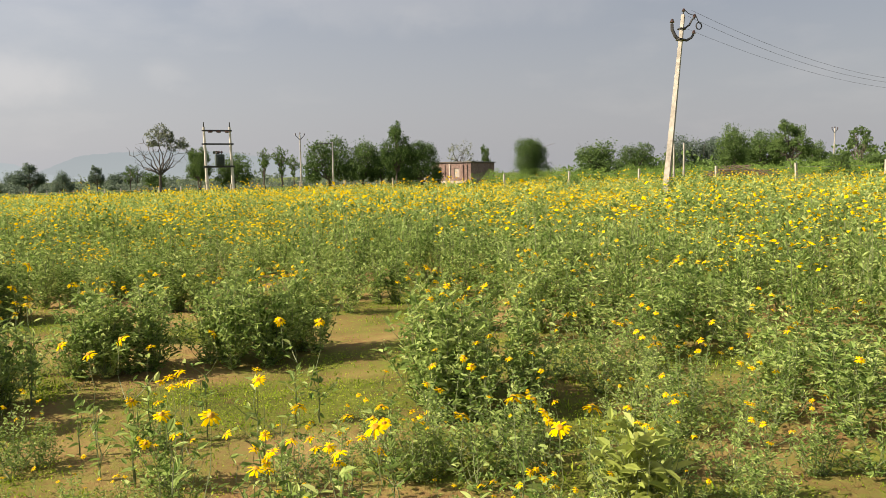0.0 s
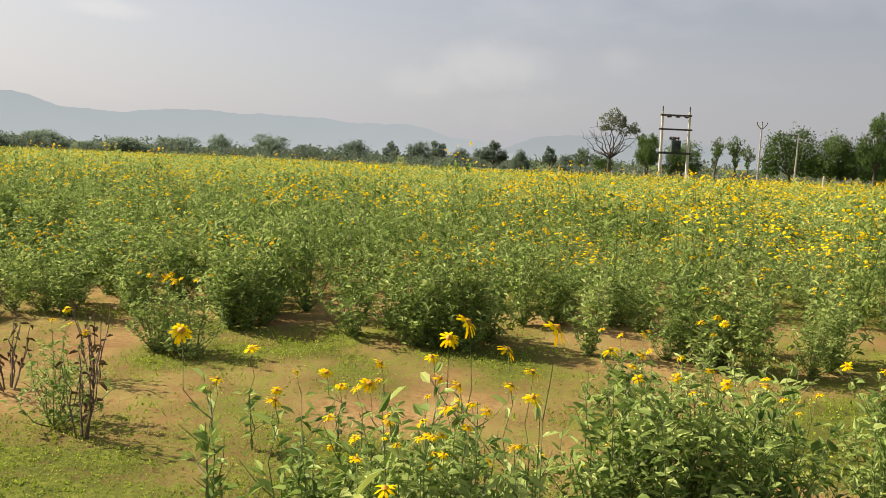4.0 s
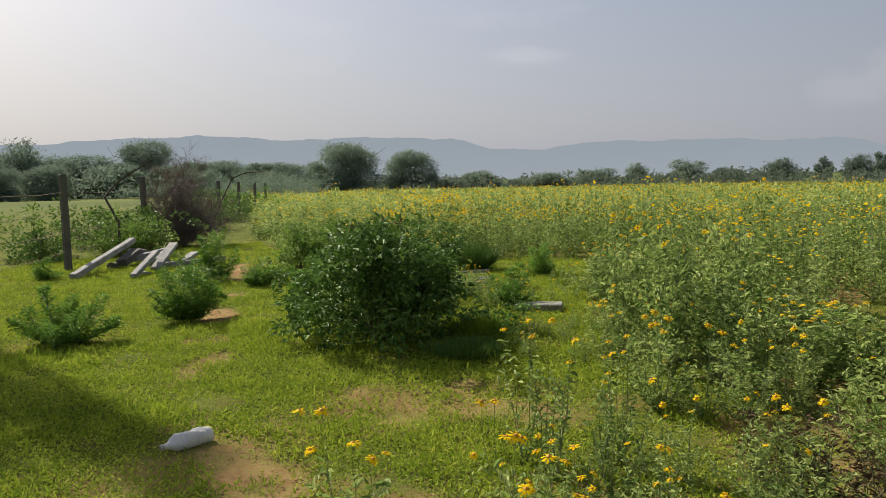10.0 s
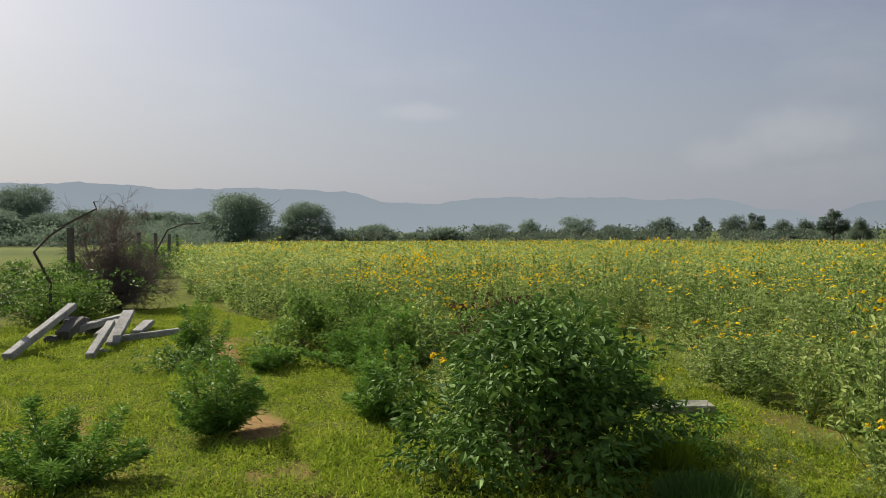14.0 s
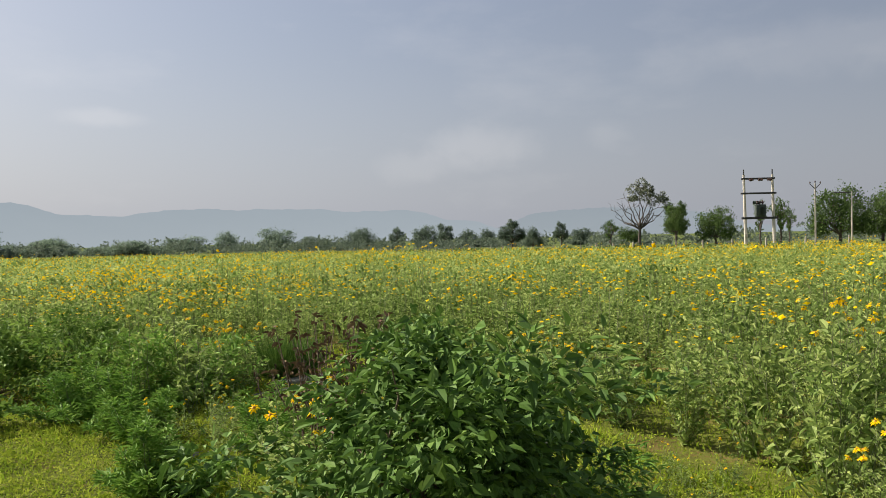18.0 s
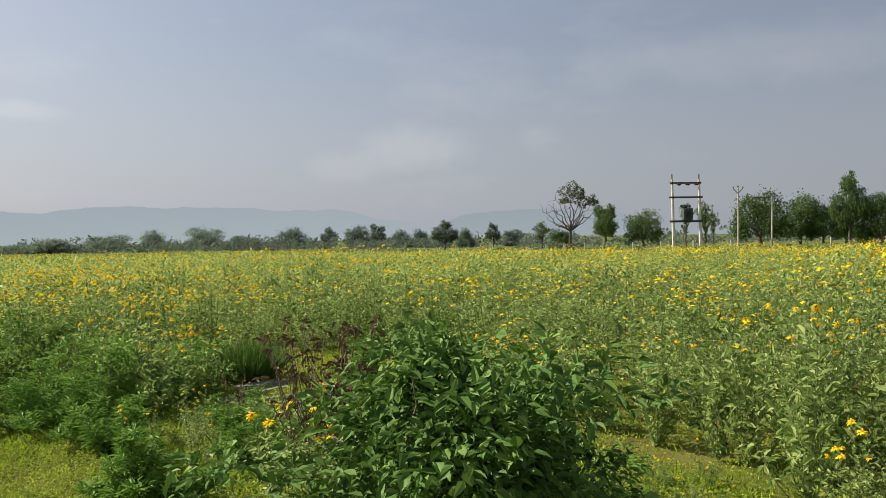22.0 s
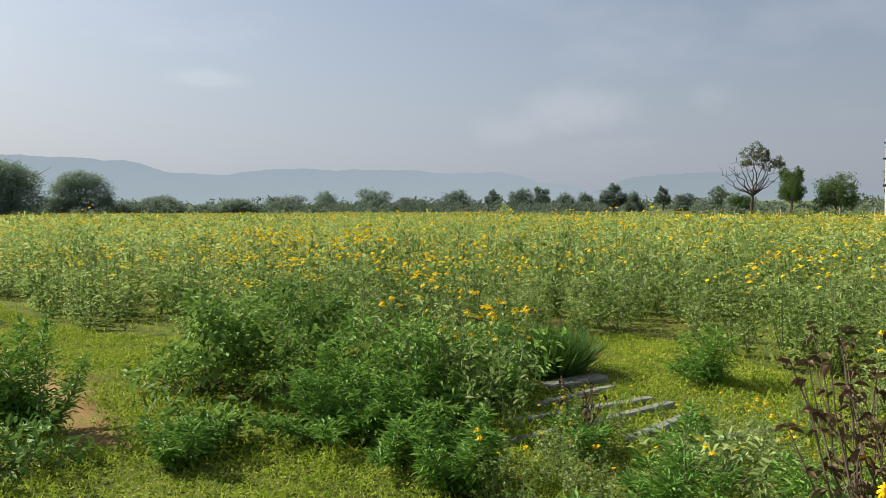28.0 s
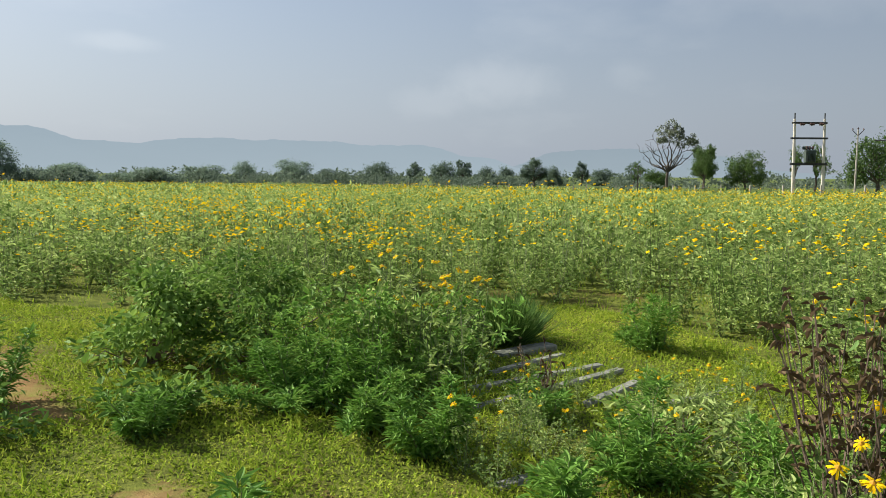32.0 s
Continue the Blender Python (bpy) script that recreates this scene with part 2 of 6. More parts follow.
M_THORN = noisy("reddish_dead_twig", (0.125, 0.092, 0.078), (0.29, 0.228, 0.195), 4, 50, 0.95, 0.2)
M_DARKPOST = noisy("grey_stone_post", (0.070, 0.064, 0.055), (0.150, 0.138, 0.120), 3, 40, 0.95, 0.5)
M_MOSSY = noisy("mossy_concrete", (0.085, 0.095, 0.06), (0.27, 0.26, 0.215), 5, 34, 0.95, 0.6)
M_STONE = noisy("pale_stone", (0.36, 0.29, 0.23), (0.62, 0.55, 0.48), 6, 50, 0.95, 0.8)
M_STEEL = noisy("dark_painted_steel", (0.03, 0.03, 0.032), (0.07, 0.065, 0.06), 4, 40, 0.6, 0.2, 0.3)
M_TRAFO = noisy("transformer_paint", (0.04, 0.055, 0.045), (0.08, 0.10, 0.08), 3, 40, 0.55, 0.2, 0.1)
M_GLAZE = noisy("brown_porcelain", (0.06, 0.035, 0.03), (0.10, 0.06, 0.05), 6, 60, 0.25, 0.05)
M_WIRE = noisy("galvanised_wire", (0.16, 0.16, 0.17), (0.28, 0.28, 0.29), 6, 60, 0.5, 0.1, 0.6)
M_RUST = noisy("rusty_wire", (0.10, 0.06, 0.04), (0.20, 0.13, 0.09), 6, 60, 0.85, 0.1, 0.3)
M_BRICK = noisy("old_brickwork", (0.15, 0.085, 0.070), (0.33, 0.225, 0.19), 0.8, 5, 0.9, 0.4)
M_PLASTER = noisy("dusty_plaster", (0.42, 0.36, 0.30), (0.62, 0.54, 0.46), 1.2, 9, 0.9, 0.3)
M_ROOF = noisy("roof_slab", (0.10, 0.085, 0.075), (0.22, 0.19, 0.165), 1.0, 8, 0.9, 0.3)
M_DARKWOOD = noisy("old_dark_wood", (0.05, 0.035, 0.03), (0.11, 0.08, 0.06), 2, 20, 0.8, 0.3)


def ground_material():
    m, n, l, b = material("field_ground", 1.0)
    b.inputs["Specular IOR Level"].default_value = 0.05
    geo, sep = n.new("ShaderNodeNewGeometry"), n.new("ShaderNodeSeparateXYZ")
    l.new(geo.outputs["Position"], sep.inputs[0])
    tex = {}
    for key, sc in (("patch", 0.55), ("mid", 2.6), ("fine", 22.0), ("grain", 110.0), ("far", 0.02)):
        t = n.new("ShaderNodeTexNoise")
        t.inputs["Scale"].default_value, t.inputs["Detail"].default_value, t.inputs["Roughness"].default_value = sc, 6, 0.6
        l.new(geo.outputs["Position"], t.inputs["Vector"])
        tex[key] = t.outputs["Fac"]

    def mixed(a, c, f):
        x = n.new("ShaderNodeMix")
        x.data_type = "RGBA"
        for key, v in (("A", a), ("B", c), ("Factor", f)):
            if isinstance(v, (tuple, float)):
                x.inputs[key].default_value = (*v, 1) if isinstance(v, tuple) else v
            else:
                l.new(v, x.inputs[key])
        return x.outputs["Result"]

    def ranged(v, lo, hi, to0=0.0, to1=1.0):
        r = n.new("ShaderNodeMapRange")
        for key, w in (("From Min", lo), ("From Max", hi), ("To Min", to0), ("To Max", to1)):
            r.inputs[key].default_value = w
        l.new(v, r.inputs["Value"])
        return r.outputs["Result"]

    def added(u, v, op="ADD"):
        x = n.new("ShaderNodeMath")
        x.operation = op
        for k, w in enumerate((u, v)):
            if isinstance(w, float):
                x.inputs[k].default_value = w
            else:
                l.new(w, x.inputs[k])
        return x.outputs[0]

    soil = mixed((0.20, 0.125, 0.050), (0.38, 0.252, 0.112), ranged(added(tex["mid"], tex["fine"]), 0.8, 1.2))
    soil = mixed(soil, (0.20, 0.105, 0.05), ranged(tex["patch"], 0.56, 0.68, 0.0, 0.5))
    # Green cover, its tones darkened to paint shade into gaps between herbs.
    cover = mixed((0.045, 0.062, 0.013), (0.17, 0.185, 0.036), ranged(added(tex["fine"], tex["mid"]), 0.75, 1.25))
    grown = n.new("ShaderNodeAttribute")
    grown.attribute_name = "cover"
    green = ranged(added(grown.outputs["Fac"], ranged(added(tex["mid"], tex["fine"]), 0.7, 1.3, -0.3, 0.3)), 0.30, 0.75)
    near = mixed(soil, cover, green)
    dist = n.new("ShaderNodeVectorMath")
    dist.operation = "LENGTH"
    l.new(geo.outputs["Position"], dist.inputs[0])
    far = mixed((0.07, 0.095, 0.028), (0.125, 0.150, 0.042), ranged(tex["far"], 0.4, 0.6))
    l.new(mixed(near, far, ranged(dist.outputs["Value"], 25.0, 90.0)), b.inputs["Base Color"])
    bp = n.new("ShaderNodeBump")
    bp.inputs["Strength"].default_value, bp.inputs["Distance"].default_value = 0.8, 0.03
    l.new(added(added(tex["fine"], 0.6, "MULTIPLY"), added(tex["grain"], 0.4, "MULTIPLY")), bp.inputs["Height"])
    l.new(bp.outputs["Normal"], b.inputs["Normal"])
    return m


M_GROUND = ground_material()


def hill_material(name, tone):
    """Distant ridges: a plain glowing backdrop; the air's haze is put into its colour."""
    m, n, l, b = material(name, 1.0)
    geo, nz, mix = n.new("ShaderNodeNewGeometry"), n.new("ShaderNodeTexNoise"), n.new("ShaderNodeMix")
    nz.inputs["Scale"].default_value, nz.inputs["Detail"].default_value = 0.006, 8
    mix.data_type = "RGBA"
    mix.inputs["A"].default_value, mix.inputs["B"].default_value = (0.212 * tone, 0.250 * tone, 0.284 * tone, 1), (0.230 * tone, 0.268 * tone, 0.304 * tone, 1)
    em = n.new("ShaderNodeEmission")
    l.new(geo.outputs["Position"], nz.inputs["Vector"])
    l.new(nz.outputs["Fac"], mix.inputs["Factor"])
    # Thicker haze low down is painted as a paler foot.
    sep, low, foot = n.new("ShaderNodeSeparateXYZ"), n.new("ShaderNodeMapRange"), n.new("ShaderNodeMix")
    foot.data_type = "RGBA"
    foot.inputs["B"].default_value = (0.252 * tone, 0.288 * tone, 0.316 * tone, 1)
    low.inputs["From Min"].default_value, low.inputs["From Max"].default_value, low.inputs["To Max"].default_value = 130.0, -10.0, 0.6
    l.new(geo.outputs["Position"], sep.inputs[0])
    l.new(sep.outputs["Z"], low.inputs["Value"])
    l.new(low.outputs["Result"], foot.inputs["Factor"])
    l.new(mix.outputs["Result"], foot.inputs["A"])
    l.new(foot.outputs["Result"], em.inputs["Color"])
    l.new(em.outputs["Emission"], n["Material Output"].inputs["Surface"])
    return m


M_HILL, M_HILL_EAST = hill_material("hazy_ridge", 0.98), hill_material("glowing_haze_hill", 0.89)

# ---------- mesh helpers ----------
rng = np.random.default_rng(7)


def unit(v):
    v = np.asarray(v, float)
    return v / np.maximum(np.linalg.norm(v, axis=-1, keepdims=True), 1e-9)


class Geo:
    """Quads with a material number each."""

    def __init__(self):
        self.v, self.q, self.m, self.count = [], [], [], 0

    def add(self, v, q, mat=0):
        v, q = np.asarray(v, float).reshape(-1, 3), np.asarray(q, int).reshape(-1, 4)
        self.v.append(v)
        self.q.append(q + self.count)
        self.m.append(np.full(len(q), mat) if np.isscalar(mat) else np.asarray(mat))
        self.count += len(v)
        return self

    def arrays(self):
        return np.concatenate(self.v), np.concatenate(self.q), np.concatenate(self.m)

    def mesh(self, name, materials, smooth=False):
        v, q, mt = self.arrays()
        me = bpy.data.meshes.new(name)
        me.vertices.add(len(v))
        me.vertices.foreach_set("co", v.astype(np.float32).ravel())
        me.loops.add(4 * len(q))
        me.loops.foreach_set("vertex_index", q.astype(np.int32).ravel())
        me.polygons.add(len(q))
        me.polygons.foreach_set("loop_start", (4 * np.arange(len(q))).astype(np.int32))
        for x in materials:
            me.materials.append(x)
        me.polygons.foreach_set("material_index", mt.astype(np.int32))
        me.polygons.foreach_set("use_smooth", np.full(len(q), smooth))
        me.update(calc_edges=True)
        return me

    def spread(self, pos, yaw, scale, tall=None):
        """The same geometry at many places, as arrays."""
        v, q, mt = self.arrays()
        pos, yaw, scale = np.asarray(pos), np.asarray(yaw), np.asarray(scale)
        tall = scale if tall is None else np.asarray(tall)
        c, s = np.cos(yaw)[:, None], np.sin(yaw)[:, None]
        x = (v[:, 0] * c - v[:, 1] * s) * scale[:, None] + pos[:, 0:1]
        y = (v[:, 0] * s + v[:, 1] * c) * scale[:, None] + pos[:, 1:2]
        z = v[:, 2] * tall[:, None] + pos[:, 2:3]
        out = np.stack([x, y, z], -1).reshape(-1, 3)
        qq = (q[None] + (np.arange(len(pos)) * len(v))[:, None, None]).reshape(-1, 4)
        return out, qq, np.tile(mt, len(pos))


def leaves(base, along, up, length, width, fold=0.25, curl=0.15, fine=True):
    base, along = np.asarray(base, float), unit(along)
    side = unit(np.cross(along, up))
    nor = np.cross(side, along)
    L, W = np.asarray(length)[:, None], np.asarray(width)[:, None]
    tip = base + L * along - curl * L * nor
    if fine:
        a = base + 0.30 * L * along + 0.5 * W * side + fold * W * nor
        b = base + 0.68 * L * along + 0.34 * W * side + (fold * W - 0.4 * curl * L) * nor
        c = base + 0.68 * L * along - 0.34 * W * side + (fold * W - 0.4 * curl * L) * nor
        d = base + 0.30 * L * along - 0.5 * W * side + fold * W * nor
        v = np.stack([base, a, b, tip, c, d], 1).reshape(-1, 3)
        k = 6 * np.arange(len(base))[:, None]
        q = np.concatenate([k + [0, 1, 2, 3], k + [0, 3, 4, 5]], 1).reshape(-1, 4)
    else:
        a = base + 0.45 * L * along + 0.5 * W * side + fold * W * nor
        d = base + 0.45 * L * along - 0.5 * W * side + fold * W * nor
        v = np.stack([base, a, tip, d], 1).reshape(-1, 3)
        q = 4 * np.arange(len(base))[:, None] + [0, 1, 2, 3]
    return v, q


def tube(points, radii, sides=5):
    p, r = np.asarray(points, float), np.asarray(radii, float)
    t = unit(np.gradient(p, axis=0))
    ref = np.array([0.0, 0.0, 1.0]) if abs(t[0, 2]) < 0.9 else np.array([1.0, 0.0, 0.0])
    a = unit(np.cross(t, ref))
    b = np.cross(t, a)
    ang = np.linspace(0, 2 * np.pi, sides, endpoint=False)
    v = (p[:, None] + r[:, None, None] * (np.cos(ang)[None, :, None] * a[:, None] + np.sin(ang)[None, :, None] * b[:, None])).reshape(-1, 3)
    q = []
    for i in range(len(p) - 1):
        for j in range(sides):
            k = (j + 1) % sides
            q.append([i * sides + j, i * sides + k, (i + 1) * sides + k, (i + 1) * sides + j])
    return v, np.array(q)


def box(size, centre=(0, 0, 0), bevel=0.0):
    """A box with its edges cut off."""
    x, y, z = (0.5 * s for s in size)
    e = min(bevel, 0.45 * min(size))
    bm = bmesh.new()
    bmesh.ops.create_cube(bm, size=1.0, matrix=Matrix.Diagonal((*size, 1)))
    if e > 0:
        bmesh.ops.bevel(bm, geom=bm.edges[:], offset=e, segments=1, affect="EDGES")
    bmesh.ops.translate(bm, vec=centre, verts=bm.verts[:])
    return bm


def rough_up(bm, amount, scale=3.0):
    for v in bm.verts:
        v.co += noise.noise_vector(v.co * scale) * amount
    return bm


def part(name, data, mat, parent=None, label=""):
    """One mesh object from a bmesh, a Geo or a mesh, under a thing."""
    if isinstance(data, Geo):
        me = data.mesh(name, mat if isinstance(mat, (list, tuple)) else [mat], smooth=False)
    elif isinstance(data, bpy.types.Mesh):
        me = data
    else:
        me = bpy.data.meshes.new(name)
        data.to_mesh(me)
        data.free()
        me.materials.append(mat)
    ob = new(name, me)
    if parent is not None:
        ob.parent = parent
    if label:
        tagged(ob, label=label)
    return ob


def bent(p0, p1, n=6, wobble=0.05, lift=0.0):
    """Points from p0 to p1 on an uneven line."""
    p0, p1 = np.asarray(p0, float), np.asarray(p1, float)
    u = np.linspace(0, 1, n)[:, None]
    off = rng.normal(0, wobble, (n, 3)) * np.sin(np.pi * u) * np.linalg.norm(p1 - p0)
    pts = p0 + (p1 - p0) * u + off
    pts[:, 2] += lift * (np.sin(np.pi * u[:, 0]))
    return pts


def ground_z(x, y):
    """The lie of the land: level by the path, falling gently northwards, rising a little to the east."""
    x, y = np.asarray(x, float), np.asarray(y, float)
    ye, xe = np.maximum(y - 8, 0), np.maximum(x - 8, 0)
    return -0.0146 * 900 * np.tanh(ye / 900) + 0.0150 * 140 * np.tanh(xe / 140)


def tilted(x, y, z=0.0, turn=0.0, scale=1.0, tall=None):
    s = Matrix.Diagonal((scale, scale, scale if tall is None else tall, 1))
    return Matrix.Translation((x, y, float(ground_z(x, y)) + z)) @ Matrix.Rotation(turn, 4, "Z") @ s


def inside(px, py, poly):
    px, py = np.asarray(px), np.asarray(py)
    hit = np.zeros(px.shape, bool)
    for (x0, y0), (x1, y1) in zip(poly, poly[1:] + poly[:1]):
        cross = ((y0 > py) != (y1 > py)) & (px < (x1 - x0) * (py - y0) / (y1 - y0 + 1e-12) + x0)
        hit ^= cross
    return hit


def patches(x, y, size, seed):
    """Smooth random patches of about that size, from 0 to 1."""
    x, y = np.asarray(x, float) / size, np.asarray(y, float) / size
    i, j = np.floor(x).astype(int), np.floor(y).astype(int)
    u, v = x - i, y - j
    u, v = u * u * (3 - 2 * u), v * v * (3 - 2 * v)

    def h(p, q):
        k = np.sin(p * 127.1 + q * 311.7 + seed * 74.7) * 43758.5453
        return k - np.floor(k)

    return (h(i, j) * (1 - u) + h(i + 1, j) * u) * (1 - v) + (h(i, j + 1) * (1 - u) + h(i + 1, j + 1) * u) * v


def grassy(x, y):
    """How grassy the ground is: much to the west of the path, less to the east, thin along the trodden track."""
    x, y = np.asarray(x, float), np.asarray(y, float)
    west = 1 / (1 + np.exp(np.clip((x - 0.3) / 0.9, -50, 50)))
    far = 1 / (1 + np.exp(np.clip(-(np.hypot(x, y) - 22) / 4, -50, 50)))
    rag = 0.42 * patches(x, y, 1.4, 1) + 0.34 * patches(x, y, 0.5, 2) + 0.24 * patches(x, y, 0.2, 3)
    track = np.exp(-(((x + 5.5 + 0.90 * (y - 3.5)) / 0.34) ** 2)) * np.clip(y - 0.2, 0, 1) * (y < 13)
    sand = np.exp(-(((x + 1.9) / 0.7) ** 2) - ((y + 0.8) / 0.45) ** 2)
    return np.clip(0.56 + 0.31 * west + 0.2 * far + 1.15 * (rag - 0.5) - 0.75 * track * np.clip(4 * (patches(x, y, 0.55, 5) - 0.42), 0, 1) - 0.12 * sand, 0, 1)

# ---------- ground and distance ----------
def build_ground():
    radii = np.concatenate([[0.0], 0.25 * (4600 / 0.25) ** np.linspace(0, 1, 230)])
    seg = 300
    ang = np.linspace(0, 2 * np.pi, seg, endpoint=False)
    x, y = np.outer(radii, np.cos(ang)), np.outer(radii, np.sin(ang))
    z = ground_z(x, y)
    near = np.exp(-((radii / 30) ** 2))[:, None]
    z = z + near * (0.018 * np.sin(2.1 * x + 1.3 * y) * np.sin(1.7 * y - 0.6 * x) + 0.012 * np.sin(5.3 * x + 0.7) * np.sin(4.7 * y))
    g = Geo()
    i, j = np.meshgrid(np.arange(len(radii) - 1), np.arange(seg), indexing="ij")
    a, b = i * seg + j, i * seg + (j + 1) % seg
    g.add(np.stack([x, y, z], -1).reshape(-1, 3), np.stack([a, a + seg, b + seg, b], -1).reshape(-1, 4))
    me = g.mesh("ground", [M_GROUND], smooth=True)
    me.attributes.new("cover", "FLOAT", "POINT").data.foreach_set("value", grassy(x, y).astype(np.float32).ravel())
    tagged(new("ground", me), "sandy brown field soil with patches of short green weeds", "ground", kind="structure")


build_ground()


def bump_sum(az, bumps):
    return sum(h * np.exp(-(((az - c) / w) ** 2)) for c, h, w in bumps)


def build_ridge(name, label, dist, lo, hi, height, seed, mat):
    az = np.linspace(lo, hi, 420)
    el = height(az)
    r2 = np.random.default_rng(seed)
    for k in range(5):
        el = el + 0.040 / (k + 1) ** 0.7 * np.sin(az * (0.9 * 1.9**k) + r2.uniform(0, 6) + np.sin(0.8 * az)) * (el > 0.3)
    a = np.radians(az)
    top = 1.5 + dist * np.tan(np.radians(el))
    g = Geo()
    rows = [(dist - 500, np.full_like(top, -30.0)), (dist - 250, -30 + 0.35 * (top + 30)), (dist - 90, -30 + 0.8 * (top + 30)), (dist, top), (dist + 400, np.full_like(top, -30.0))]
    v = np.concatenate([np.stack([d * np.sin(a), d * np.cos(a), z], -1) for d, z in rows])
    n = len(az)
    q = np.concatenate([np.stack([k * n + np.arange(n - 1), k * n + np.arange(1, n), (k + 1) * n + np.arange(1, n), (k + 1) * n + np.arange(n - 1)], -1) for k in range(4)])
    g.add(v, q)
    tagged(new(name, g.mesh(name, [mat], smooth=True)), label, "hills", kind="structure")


def rise(az, centre, width):
    return 1 / (1 + np.exp(-(az - centre) / width))


def long_ridge(az):
    """A table-topped ridge that steps down eastwards."""
    el = 2.64 + 0.42 * (rise(az, -54.2, 1.1) - rise(az, -42.6, 0.9)) + 0.26 * (rise(az, -39.2, 0.8) - rise(az, -34.0, 1.2)) - 0.86 * rise(az, -28.4, 0.55)
    el = el + 0.33 * rise(az, -21.6, 0.7) - 0.012 * np.clip(az + 20, 0, 10) - 0.22 * rise(az, -9.0, 0.7) + bump_sum(az, [(-4.9, 0.10, 1.2), (-24.6, -0.08, 1.5), (-46.5, 0.06, 1.4)])
    return rise(az, -100, 8) * (el - 0.66 * rise(az, -2.6, 0.55)) * (1 - rise(az, 1.6, 0.8))


def east_ridge(az):
    return 1.60 / (1 + np.exp(-(az - 3.0) / 0.8)) / (1 + np.exp((az - 17.5) / 1.6)) + bump_sum(az, [(12.5, 0.12, 3.0), (8.0, 0.05, 2.0)])


# Both ridges emit their hazy colour themselves.
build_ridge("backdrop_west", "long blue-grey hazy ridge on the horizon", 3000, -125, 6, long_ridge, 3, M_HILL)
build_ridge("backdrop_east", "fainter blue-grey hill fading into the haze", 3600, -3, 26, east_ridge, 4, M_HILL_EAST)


# ---------- plants ----------
def flower_geo(fine, radius=0.024, petals=11):
    """A yellow daisy-like head that faces up."""
    g = Geo()
    if fine:
        a = np.linspace(0, 2 * np.pi, petals, endpoint=False) + rng.normal(0, 0.07, petals)
        d = np.stack([np.cos(a), np.sin(a), rng.normal(-0.08, 0.22, petals)], -1)
        r = radius * rng.uniform(0.85, 1.1, petals)
        s = np.stack([-np.sin(a), np.cos(a), 0 * a], -1)
        base, wide, end = 0.22 * radius * d, 0.65 * r[:, None] * d, r[:, None] * d
        w0, w1, w2 = 0.05 * radius, 0.14 * radius, 0.10 * radius
        v = np.stack([base - w0 * s, wide - w1 * s, end - w2 * s, end + w2 * s, wide + w1 * s, base + w0 * s], 1)
        v[:, 2:4, 2] -= 0.12 * radius
        k = 6 * np.arange(petals)[:, None]
        g.add(v.reshape(-1, 3), np.concatenate([k + [0, 1, 4, 5], k + [1, 2, 3, 4]], 1).reshape(-1, 4), 2)
        b = np.linspace(0, 2 * np.pi, 8, endpoint=False)
        ring = np.stack([0.36 * radius * np.cos(b), 0.36 * radius * np.sin(b), 0 * b], -1)
        g.add(np.vstack([[0, 0, 0.26 * radius], ring]), [[0, 1 + 2 * k, 1 + (2 * k + 1) % 8, 1 + (2 * k + 2) % 8] for k in range(4)], 3)
        g.add(np.vstack([[0, 0, -0.3 * radius], ring]), [[0, 1 + (2 * k + 2) % 8, 1 + (2 * k + 1) % 8, 1 + 2 * k] for k in range(4)], 1)
    else:
        b = np.linspace(0, 2 * np.pi, 8, endpoint=False)
        rr = radius * np.where(np.arange(8) % 2, 1.0, 0.62)
        ring = np.stack([rr * np.cos(b), rr * np.sin(b), -0.15 * radius + 0 * b], -1)
        g.add(np.vstack([[0, 0, 0.12 * radius], ring]), [[0, 1 + 2 * k, 1 + (2 * k + 1) % 8, 1 + (2 * k + 2) % 8] for k in range(4)], 2)
    return g


def facing(n):
    """A turn that carries the z axis to n."""
    n = unit(n)
    a = unit(np.cross([0.3, 1.0, 0.1], n))
    return np.stack([a, np.cross(n, a), n], -1)


